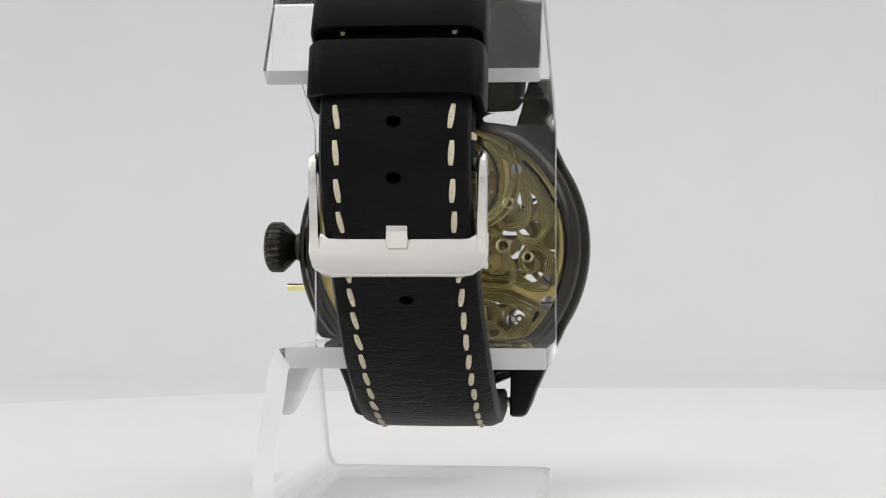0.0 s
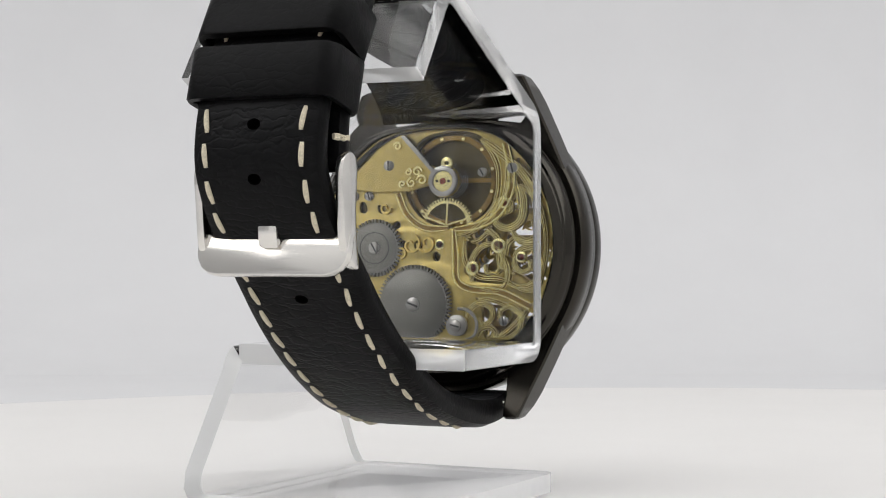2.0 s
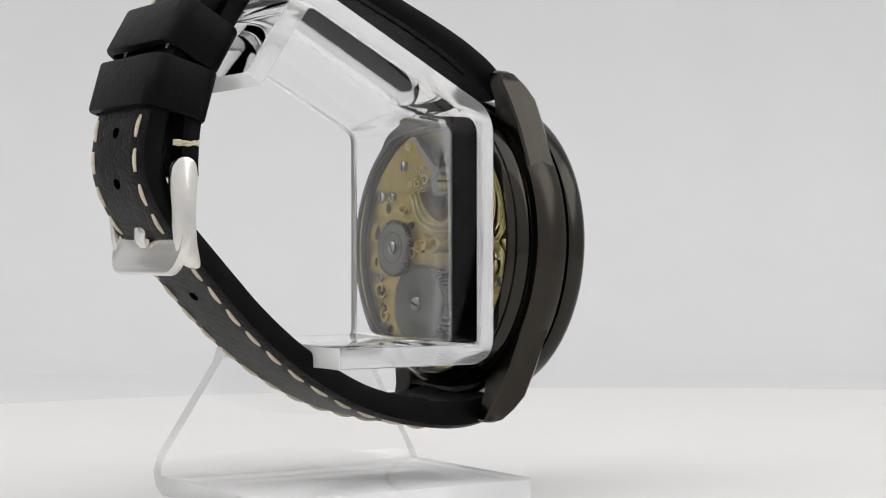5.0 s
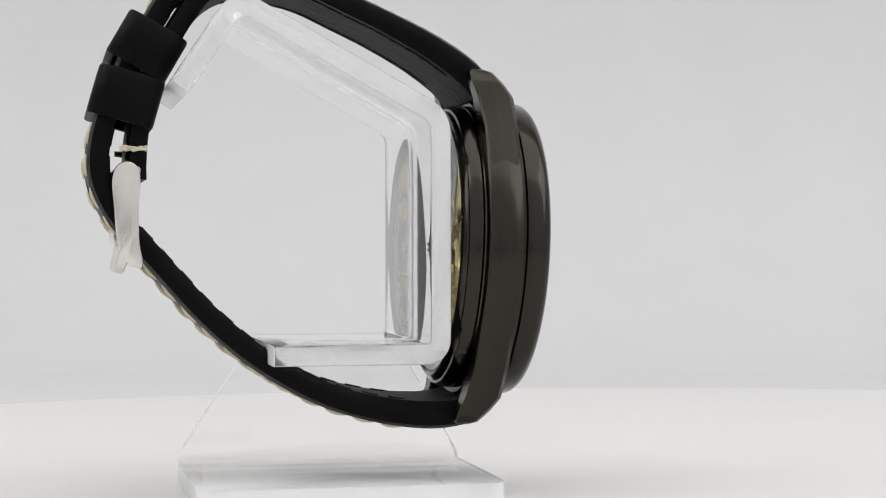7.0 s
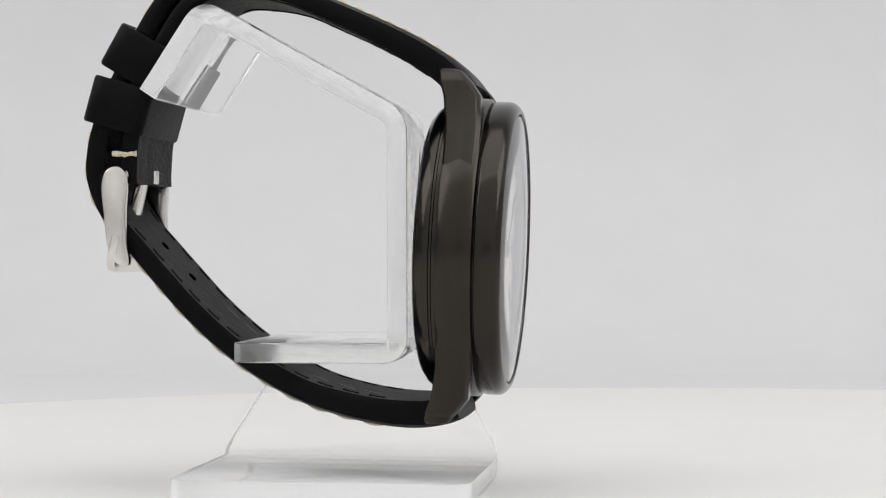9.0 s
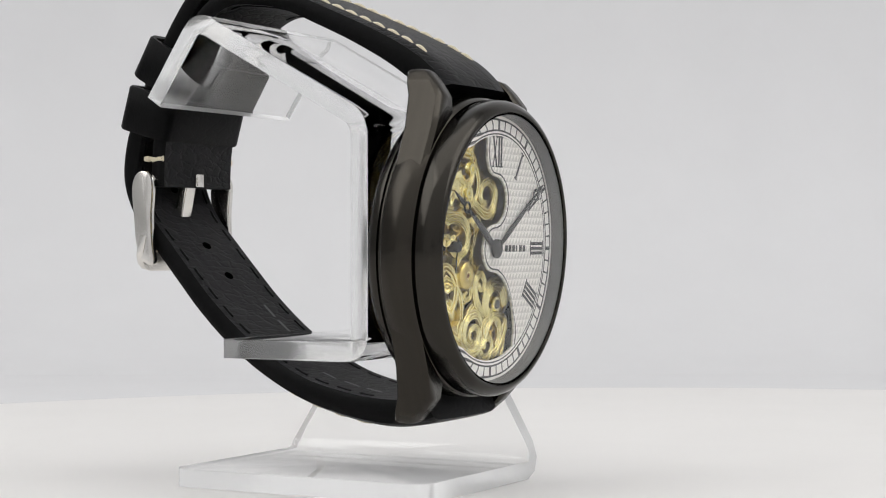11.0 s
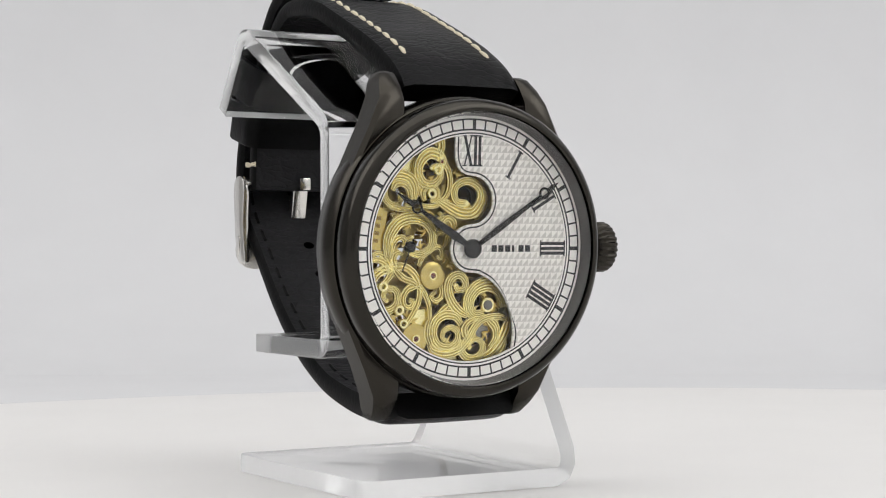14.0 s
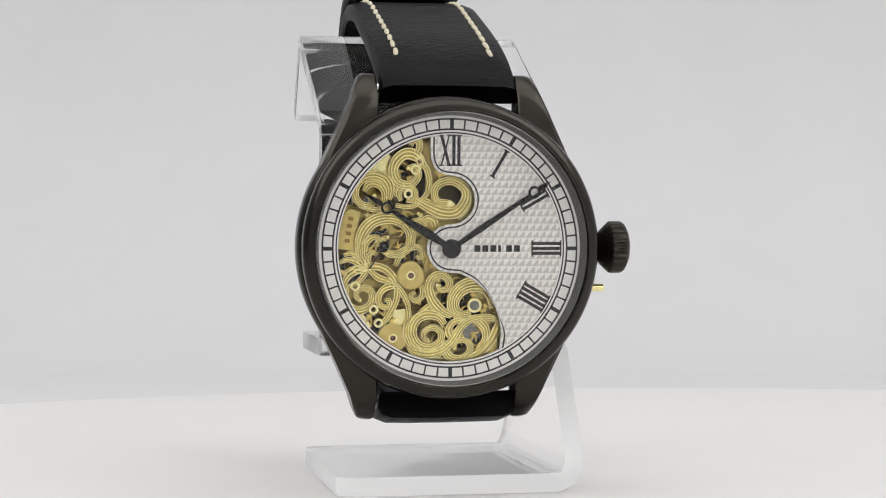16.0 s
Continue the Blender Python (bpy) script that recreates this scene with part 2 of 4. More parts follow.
def build_tent():
    t = 0.01
    x, y0, y1, h = 0.75, -0.55, 0.46, 0.95
    floor = part("floor", box(-x, x, y0, y1, -0.012, -0.002), "backdrop", None)
    tagged(floor, "pale grey fabric floor of a light tent", "floor", kind="structure")
    # back wall rising from the floor in a sweep
    prof = [(y1 - 0.16, -0.002)] + [(y1 - 0.16 + 0.14 * math.sin(a), 0.138 - 0.14 * math.cos(a)) for a in [radians(9 * i) for i in range(1, 11)]] + [(y1 - 0.02, h)]
    out = prof + [(y1 + t, h), (y1 + t, -0.002)]
    back = part("backdrop", prism([(a / MM, b / MM) for a, b in out], -x / MM, x / MM), "backdrop", None)
    tagged(back, "pale grey fabric sweep behind the watch", "backdrop", kind="structure")
    for nm, x0, x1 in (("wall_west", -x - t, -x), ("wall_east", x, x + t)):
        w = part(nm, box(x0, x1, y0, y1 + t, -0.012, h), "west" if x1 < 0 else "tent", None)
        tagged(w, "grey fabric side of a light tent" if x1 < 0 else "white fabric side of a light tent", "wall", kind="structure")
    c = part("ceiling", box(-x - t, x + t, y0 - t, y1 + t, h, h + t), "tent", None)
    tagged(c, "white fabric top of a light tent", "ceiling", kind="structure")
    # front wall with a narrow slot for the lens
    bm = bmesh.new()
    for x0, x1, z0, z1 in ((-x, x, EYE_H + 0.009, h), (-x, x, -0.012, EYE_H - 0.009), (-x, -0.16, EYE_H - 0.009, EYE_H + 0.009), (0.16, x, EYE_H - 0.009, EYE_H + 0.009)):
        b = box(x0, x1, y0 - t, y0, z0, z1)
        me = bpy.data.meshes.new("tmp")
        b.to_mesh(me)
        b.free()
        bm.from_mesh(me)
        bpy.data.meshes.remove(me)
    f = part("wall_south", bm, "front", None)
    tagged(f, "grey fabric front of a light tent with a narrow slot", "wall", kind="structure")
    # unseen dark panel, added so that the slot reflects as black
    d = part("slot_dark_panel", box(-0.3, 0.3, y0 - 0.14, y0 - 0.13, -0.05, 0.15), "dark", None)
    tagged(d, "unseen dark panel behind the slot of the tent", "cloth", kind="structure")
    # round cream board on which the stand turns
    bm = lathe([(0, 0), (275, 0), (276, 0.4), (276, 1.6), (275, 2), (0, 2)], 160)
    placed(bm, Matrix.Translation((0.05, -0.058, 0)) @ Matrix.Rotation(radians(-90), 4, "X"))
    zmax = max(v.co.z for v in bm.verts)
    placed(bm, Matrix.Translation((0, 0, -zmax)))
    b = part("board", bm, "board", None)
    tagged(b, "round cream-white board under the display stand", "board", kind="structure")


build_tent()

# ---- the display stand ----


def sheet_profile(line, thick, arc=12):
    """Outline of a bent sheet: the line is its middle, corners rounded, in mm."""
    pts = [Vector(line[0])]
    for a, b, c in zip(line, line[1:], line[2:]):
        a, b, c = Vector(a), Vector(b), Vector(c)
        u, w = (a - b).normalized(), (c - b).normalized()
        p, q = b + u * 2.6, b + w * 2.6
        for i in range(arc + 1):
            t = i / arc
            pts.append(p * (1 - t) ** 2 + b * 2 * t * (1 - t) + q * t * t)
    pts.append(Vector(line[-1]))
    left, right = [], []
    for i, p in enumerate(pts):
        d = (pts[min(i + 1, len(pts) - 1)] - pts[max(0, i - 1)]).normalized()
        n = Vector((-d.y, d.x)) * thick / 2
        left.append(p + n), right.append(p - n)
    return [tuple(p) for p in left + right[::-1]]


def build_stand():
    root = new("display_stand")
    tagged(root, "clear bent acrylic watch stand on a flat foot", "display stand")
    upper = sheet_profile([(43.6, 23.4), (35.0, 36.4), (4.4, 19.4), (4.4, -16.6), (29.8, -16.6)], 3.1)
    def cut_edges(bm, axis):
        """Sawn edges get the frosted material: faces that look along the sheet's width, and its ends."""
        bm.normal_update()
        for f in bm.faces:
            if abs(f.normal[axis]) > 0.6:
                f.material_index = 1
        return bm

    bm = cut_edges(prism(upper, -19.0, 19.6, 0.25), 0)
    for f in bm.faces:
        c = f.calc_center_median()
        if (c.y > 29.7 * MM and c.z < 0) or (c.y > 42.9 * MM and c.z < 24.3 * MM and f.normal.z < -0.3):
            f.material_index = 2
    part("back_plate", bm, ("acrylic", "acrylic_edge", "acrylic_sawn"), root, "bent clear acrylic plate holding the watch")
    # leg: a trapezoid from the lower arm down to the foot, bent over at both ends
    bm = bmesh.new()
    rows = [(19.65, -16.6, 3.2, 29.8), (20.0, -16.85, 3.2, 29.8), (20.35, -17.6, 3.0, 30.0), (20.5, -18.8, 2.6, 30.4), (20.7, -33.4, -5.4, 40.0), (20.4, -35.6, -6.3, 41.0), (19.5, -37.3, -6.5, 41.2), (18.0, -38.0, -6.5, 41.2), (-17.6, -38.0, -6.5, 41.2)]
    t = 1.5
    sec = []
    for i, (x, z, ya, yb) in enumerate(rows):
        a, b = rows[max(0, i - 1)], rows[min(len(rows) - 1, i + 1)]
        d = Vector((b[0] - a[0], b[1] - a[1])).normalized()
        n = Vector((-d.y, d.x)) * t
        sec.append([bm.verts.new(((x + s * n.x) * MM, y * MM, (z + s * n.y) * MM)) for s, y in ((1, ya), (1, yb), (-1, yb), (-1, ya))])
    for a, b in zip(sec, sec[1:]):
        for k in range(4):
            bm.faces.new((a[k], a[(k + 1) % 4], b[(k + 1) % 4], b[k]))
    bm.faces.new(sec[0]), bm.faces.new(sec[-1][::-1])
    bmesh.ops.recalc_face_normals(bm, faces=bm.faces[:])
    corner = [e for e in bm.edges if all(v in sec[-1] for v in e.verts) and abs(e.verts[0].co.z - e.verts[1].co.z) > 1e-3]
    bmesh.ops.bevel(bm, geom=corner, offset=3.2 * MM, segments=6, profile=0.5, affect="EDGES")
    cut_edges(bm, 1)
    for f in bm.faces:
        if f.calc_center_median().x < -15.5 * MM and abs(f.normal.z) < 0.5:
            f.material_index = 1
    part("foot", bm, ("acrylic", "acrylic_sawn"), root, "clear acrylic foot with an upright leg")
    return root


stand = build_stand()
for sheet in stand.children:
    sheet.visible_shadow, sheet.location.y = False, -0.5 * MM    # clear sheets let the light through

# ---- the watch ----
watch = new("wrist_watch")
tagged(watch, "black skeleton wristwatch with gilt scrollwork and stitched black leather strap", "wristwatch")
CASE = Matrix.Translation((-0.08 * MM, -5.6 * MM, -0.40 * MM)) @ Matrix.Rotation(radians(2.5), 4, "X")


def cpart(name, bm, material, parent=None, label="", smooth=40):
    """A part given in the case's own axes."""
    return part(name, placed(bm, CASE), material, parent or watch, label, smooth)


def lug_mesh(sx, sz):
    rows = [(27.5, 11.5, 13.3, 2.3, 4.6), (27.1, 11.2, 13.9, 1.3, 5.0), (25.4, 11.2, 14.7, -0.3, 4.7), (23.3, 11.2, 15.4, -1.8, 3.9), (18.6, 11.2, 17.5, -2.3, 3.1), (13.0, 12.6, 20.1, -2.35, 2.95), (8.5, 16.0, 22.2, -2.35, 2.9), (4.5, 19.0, 23.3, -2.3, 2.85)]
    bm = bmesh.new()
    sec = []
    for z, x0, x1, y0, y1 in rows:
        c = 0.35
        ring = [(x0 + c, y0), (x1 - c * 2, y0), (x1, y0 + c * 2), (x1, y1 - c), (x1 - c, y1), (x0 + c, y1), (x0, y1 - c), (x0, y0 + c)]
        sec.append([bm.verts.new((sx * x * MM, y * MM, sz * z * MM)) for x, y in ring])
    for a, b in zip(sec, sec[1:]):
        for k in range(8):
            bm.faces.new((a[k], a[(k + 1) % 8], b[(k + 1) % 8], b[k]))
    bm.faces.new(sec[0]), bm.faces.new(sec[-1][::-1])
    bmesh.ops.recalc_face_normals(bm, faces=bm.faces[:])
    return bm


def build_case():
    case = cpart("case", lathe([(20.9, -2.4), (23.5, -2.4), (23.85, -2.0), (24.0, 0.3), (23.85, 2.6), (23.5, 3.0), (20.6, 3.0), (20.6, -2.0)], 128), "pvd", label="black coated steel case band")
    for sx in (-1, 1):
        for sz in (-1, 1):
            cpart("lug", lug_mesh(sx, sz), "pvd", case)
    cpart("bezel", lathe([(20.95, -2.45), (22.9, -2.45), (22.95, -2.75), (23.4, -2.95), (23.5, -3.2), (23.5, -5.2), (23.3, -5.8), (22.85, -6.35), (22.3, -6.7), (21.9, -6.8), (21.65, -6.7), (21.5, -6.2), (20.95, -3.9)], 128), "pvd_gloss", label="polished black bezel ring")
    cpart("inner_ring", lathe([(20.86, -4.0), (21.42, -6.15), (21.3, -6.15), (20.72, -4.0)], 128), "rehaut", label="grey sloping ring between dial and crystal")
    cpart("case_back", lathe([(20.2, 3.05), (22.7, 3.05), (22.75, 3.6), (22.35, 3.8), (22.35, 4.1), (22.7, 4.2), (22.6, 5.1), (22.1, 5.8), (21.7, 5.9), (21.5, 6.2), (20.9, 6.7), (20.5, 6.8), (20.2, 6.5)], 128), "pvd_gloss", label="stepped black case back ring")
    g = cpart("crystal", lathe([(0, -7.15), (8, -7.08), (15, -6.9), (20.6, -6.7), (21.3, -6.55), (21.48, -6.3), (21.48, -5.8), (15, -6.1), (8, -6.28), (0, -6.35)], 96, closed=False), "glass", label="clear domed watch crystal")
    g.visible_shadow = False
    g = cpart("back_crystal", lathe([(0, 6.55), (20.1, 6.55), (20.1, 5.95), (0, 5.95)], 96, closed=False), "glass", label="clear rear crystal")
    g.visible_shadow = False
    # crown with fluted rim
    prof = [(0, 23.4), (2.3, 23.4), (2.3, 24.4), (1.9, 24.5), (2.6, 25.2), (4.0, 26.7), (4.2, 27.0), (4.2, 28.6), (3.9, 29.1), (3.0, 29.6), (0, 29.9)]
    bm = lathe(prof, 96, closed=False, flute=((5, 6, 7, 8), 0.07))
    placed(bm, Matrix.Translation((0, 0.6 * MM, 0)) @ Matrix.Rotation(radians(-90), 4, "Z"))
    cpart("crown", bm, "pvd", label="fluted black onion crown")
    bm = lathe([(0, 23.0), (0.62, 23.0), (0.62, 25.9), (0.5, 26.1), (0, 26.1)], 20, closed=False)
    placed(bm, Matrix.Translation((0, 0.9 * MM, -6.6 * MM)) @ Matrix.Rotation(radians(-90), 4, "Z"))
    cpart("setting_pin", bm, "gold", label="small gilt setting pin")
    for sz in (-1, 1):
        bm = bmesh.new()
        tube_into(bm, [Vector((-11.4 * MM, 2.9 * MM, sz * 25.2 * MM)), Vector((11.4 * MM, 2.9 * MM, sz * 25.2 * MM))], [0.8 * MM] * 2, 12)
        cpart("spring_bar", bm, "steel")
    return case


build_case()

# ---- dial ----
DIAL_Y = -3.9


def window_edge(off=0.0):
    """Edge of the dial's opening as seen from the front, in mm; off moves it into the silvered half."""
    r = 17.75
    top = [(-3.3 + off, 17.4), (-3.25 + off, 14.2), (-2.3 + off * 0.8, 12.2 + off * 0.5), (-0.4, 11.4 + off)]
    lobe = circle(0.0, 7.6, 3.8 + off, 14, 80, -80)
    hub = circle(0.0, 0.0, 3.8 - off, 16, 100, 262)
    low = [(1.6, -3.95 + off), (4.1, -5.3 + off), (6.2, -7.5 + off * 0.6), (7.6, -10.4 + off * 0.2), (8.15 + off, -13.2), (7.9 + off, -15.9)]
    pts = smooth_path([Vector(p) for p in top], 5)[:-1] + [Vector(p) for p in lobe] + [Vector(p) for p in hub] + smooth_path([Vector(p) for p in low], 5)
    return [(p.x, p.y) for p in pts]


def build_dial():
    edge = window_edge()
    a1 = math.degrees(math.atan2(edge[-1][1], edge[-1][0]))
    a0 = math.degrees(math.atan2(edge[0][1], edge[0][0]))
    arc = circle(0, 0, 17.75, 70, a1, a0 - 360)
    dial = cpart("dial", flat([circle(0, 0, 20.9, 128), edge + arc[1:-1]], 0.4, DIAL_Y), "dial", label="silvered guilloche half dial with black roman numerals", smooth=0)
    cpart("minute_ring", flat([circle(0, 0, 20.88, 128), circle(0, 0, 17.8, 128)], 0.06, DIAL_Y - 0.05), "track", dial, "plain silvered ring with a black minute track", 0)
    yk = DIAL_Y - 0.085
    for r0, r1 in ((20.08, 20.34), (18.48, 18.74), (17.98, 18.18)):
        cpart("track_line", flat([circle(0, 0, r1, 128), circle(0, 0, r0, 128)], 0.03, yk), "ink", dial, smooth=0)
    for i in range(60):
        a = radians(6 * i)
        w = 0.30 if i % 5 == 0 else 0.13
        r0, r1 = 18.62, 20.2
        c, s = math.cos(a), math.sin(a)
        q = [(r0 * s - w * c, r0 * c + w * s), (r1 * s - w * c, r1 * c + w * s), (r1 * s + w * c, r1 * c - w * s), (r0 * s + w * c, r0 * c - w * s)]
        cpart("minute_mark", flat([q], 0.03, yk - 0.006), "ink", dial, smooth=0)
    o, i2 = window_edge(0.62), window_edge(0.38)
    cpart("edge_line", flat([o + i2[::-1]], 0.03, DIAL_Y - 0.035), "ink", dial, smooth=0)
    # numerals: bars with serifs, tops outwards
    def bar(u, w, h=4.7):
        e = 0.26
        return [(u - w / 2, -h / 2), (u - w / 2, h / 2), (u + w / 2, h / 2), (u + w / 2, -h / 2)], [(u - w / 2 - e, h / 2 - 0.16), (u - w / 2 - e, h / 2 + 0.08), (u + w / 2 + e, h / 2 + 0.08), (u + w / 2 + e, h / 2 - 0.16)], [(u - w / 2 - e, -h / 2 - 0.08), (u - w / 2 - e, -h / 2 + 0.16), (u + w / 2 + e, -h / 2 + 0.16), (u + w / 2 + e, -h / 2 - 0.08)]
    sets = {0: [0.35, 1.15], 1: [0.0], 2: [-0.42, 0.42], 3: [-0.78, 0, 0.78], 4: [-1.15, -0.4, 0.4, 1.15]}
    for hour, us in sets.items():
        a = radians(30 * hour)
        c, s = math.cos(a), math.sin(a)
        loops, k = [], 0
        me_all = bmesh.new()
        for u in us:
            loops += list(bar(u, 0.50))
        if hour == 0:
            for sgn in (-1, 1):
                w = 0.24 if sgn < 0 else 0.12
                loops.append([(-1.02 - sgn * 0.62 - w, -2.35), (-1.02 + sgn * 0.62 - w, 2.35), (-1.02 + sgn * 0.62 + w, 2.35), (-1.02 - sgn * 0.62 + w, -2.35)])
                loops += [[(-1.02 + sgn * 0.62 - 0.36, q * 2.35 - 0.1), (-1.02 + sgn * 0.62 - 0.36, q * 2.35 + 0.1), (-1.02 + sgn * 0.62 + 0.36, q * 2.35 + 0.1), (-1.02 + sgn * 0.62 + 0.36, q * 2.35 - 0.1)] for q in (-1, 1)]
        for loop in loops:
            k += 1
            out = [((u * c + (v + 15.35) * s), ((v + 15.35) * c - u * s)) for u, v in loop]
            b = flat([out], 0.03, DIAL_Y - 0.03 - 0.0012 * k)
            me = bpy.data.meshes.new("tmp")
            b.to_mesh(me)
            b.free()
            me_all.from_mesh(me)
            bpy.data.meshes.remove(me)
        cpart("roman_numeral", me_all, "ink", dial, "black printed roman numeral", 0)
    # maker's mark as plain blocks
    for k in range(6):
        u = 3.75 + 1.27 * k
        w = 0.95 if k != 3 else 0.45
        cpart("printed_block", flat([[(u, -0.52), (u, 0.52), (u + w, 0.52), (u + w, -0.52)]], 0.03, DIAL_Y - 0.035), "ink", dial, smooth=0)
    return dial


build_dial()


def hand_mesh(length, angle, ring_at, ring_r, width, y):
    """A pierced-ring hand from the centre; angle clockwise from twelve."""
    a = radians(angle)
    c, s = math.cos(a), math.sin(a)
    blade = [(-0.3, 0.0), (-width / 2, ring_at * 0.35), (-0.25, ring_at - ring_r * 0.95)]
    ring = [(-ring_r * math.sin(radians(t)), ring_at - ring_r * math.cos(radians(t))) for t in range(20, 170, 15)]
    tip = [(-0.3, ring_at + ring_r * 1.0), (-0.42, ring_at + ring_r + 0.8), (0, length)]
    half = blade + ring + tip
    out = half + [(-u, v) for u, v in half[-2::-1]]
    hole = circle(0, ring_at, ring_r * 0.70, 20)
    turn = lambda loop: [(u * c + v * s, v * c - u * s) for u, v in loop]
    return flat([turn(out), turn(hole)], 0.18, y, 0.04)


cpart("hour_hand", hand_mesh(16.4, 302.0, 12.0, 0.95, 1.3, DIAL_Y - 0.38), "hand", label="black hour hand with a pierced ring")
cpart("minute_hand", hand_mesh(18.9, 56.2, 15.9, 0.95, 0.95, DIAL_Y - 0.66), "hand", label="black minute hand with a pierced ring")
cpart("hand_hub", placed(lathe([(0, -0.98), (0.42, -0.98), (0.48, -0.86), (1.35, -0.80), (1.5, -0.68), (1.5, -0.2), (0.8, -0.2), (0.8, 0), (0, 0)], 32, closed=False), Matrix.Translation((0, DIAL_Y * MM, 0))), "hand", label="round black hub of the hands")

# ---- movement: plates and scrolls ----
FRONT_Y = -2.25


def scroll_path(cx, cz, r, turns, start, hand, lead=()):
    """A spiral line in mm from outside in, after an optional lead-in."""
    turns = 0.75 + 0.35 * turns
    n = int(30 * turns)
    pts = [Vector(p) for p in lead]
    for i in range(n + 1):
        t = i / n
        a = radians(start) + hand * 2 * math.pi * turns * t
        rr = r * (1 - t) ** 0.85 * 0.82 + r * 0.18
        pts.append(Vector((cx + rr * math.cos(a), cz + rr * math.sin(a))))
    return pts


def ridged(bm, pts, y, w0, w1, lines=4, face=1):
    """An engraved band that follows a line and narrows along it: a few raised ridges side by side on a flat leaf."""
    m = len(pts)
    ns = []
    for i in range(m):
        d = (pts[min(i + 1, m - 1)] - pts[max(i - 1, 0)]).normalized()
        ns.append(Vector((-d.y, d.x)))
    for k in range(lines):
        f = (k / (lines - 1) - 0.5) if lines > 1 else 0
        line, rad = [], []
        for i, p in enumerate(pts):
            t = i / (m - 1)
            w = (w0 * (1 - t) + w1 * t) * (0.55 + 0.45 * min(1, t * 6))
            q = p + ns[i] * f * w
            line.append(Vector((q.x * MM, (y - face * (0.04 + 0.14 * (1 - abs(f) * 2))) * MM, q.y * MM)))
            rad.append(max(0.05, w / lines * 0.45) * MM)
        tube_into(bm, line, rad, 6)
    # flat leaf under the ridges, groove shade put into its darker gold
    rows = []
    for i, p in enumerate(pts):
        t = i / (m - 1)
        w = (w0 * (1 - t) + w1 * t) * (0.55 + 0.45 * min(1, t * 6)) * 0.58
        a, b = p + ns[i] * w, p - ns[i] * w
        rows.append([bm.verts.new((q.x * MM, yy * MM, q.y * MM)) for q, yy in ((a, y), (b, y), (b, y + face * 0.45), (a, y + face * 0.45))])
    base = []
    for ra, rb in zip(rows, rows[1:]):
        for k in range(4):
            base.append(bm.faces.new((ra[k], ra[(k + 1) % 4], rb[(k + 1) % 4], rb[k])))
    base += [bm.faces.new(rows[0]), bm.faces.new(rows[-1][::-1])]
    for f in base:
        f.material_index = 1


def leaf_into(bm, x, z, ang, length, w, y):
    """A curled acanthus leaf of three ridges."""
    for k, bend in enumerate((-1.3, -0.6, 0.2)):
        pts, rad = [], []
        for i in range(9):
            t = i / 8
            a = radians(ang) + bend * t * 1.5
            d = length * (1 - 0.18 * abs(k - 1)) * t
            pts.append(Vector(((x + d * math.cos(a)) * MM, (y - 0.05 * math.sin(math.pi * t)) * MM, (z + d * math.sin(a)) * MM)))
            rad.append(max(0.05, w * (math.sin(math.pi * min(1.0, 0.08 + 0.9 * t ** 0.7))) ** 0.8 * 0.62) * MM)
        tube_into(bm, pts, rad, 6)


def jewel_into(parent, x, z, y, r, setting=1.7):
    cpart("setting", placed(lathe([(r, 0), (r * 1.1, -0.12), (r * setting, -0.12), (r * setting, 0.3), (r, 0.3)], 28), Matrix.Translation((x * MM, y * MM, z * MM))), "gold", parent)
    cpart("jewel", placed(lathe([(0, -0.02), (r * 0.6, -0.03), (r, 0.05), (r, 0.3), (0, 0.3)], 20, closed=False), Matrix.Translation((x * MM, y * MM, z * MM))), "jewel", parent)


BACK = CASE @ Matrix.Translation((-0.62 * MM, 0, 0.05 * MM))


def bpart(name, bm, material, parent=None, label="", smooth=40):
    """A part of the rear movement."""
    return part(name, placed(bm, BACK), material, parent or watch, label, smooth)


def screw_into(parent, x, z, y, r, ang, sgn=1):
    """A slotted screw head; sgn 1 faces the back of the watch."""
    prof = [(0, 0.45), (r * 0.8, 0.45), (r, 0.32), (r, 0), (0, 0)]
    sc = bpart("screw", placed(lathe([(a, b * sgn) for a, b in prof], 24, closed=False), Matrix.Translation((x * MM, y * MM, z * MM))), "screw", parent)
    c, s = math.cos(radians(ang)), math.sin(radians(ang))
    w, l = 0.12 * r / 0.8, r * 0.86
    q = [(x + l * c - w * s, z + l * s + w * c), (x - l * c - w * s, z - l * s + w * c), (x - l * c + w * s, z - l * s - w * c), (x + l * c + w * s, z + l * s - w * c)]
    bpart("slot", flat([q], 0.02, y + sgn * 0.46 - 0.01), "slot", parent, smooth=0)


def gear_outline(cx, cz, r, teeth, depth):
    pts = []
    for i in range(teeth):
        for f, rr in ((0.0, r - depth), (0.28, r - depth), (0.42, r), (0.78, r), (0.95, r - depth)):
            a = 2 * math.pi * (i + f) / teeth
            pts.append((cx + rr * math.cos(a), cz + rr * math.sin(a)))
    return pts


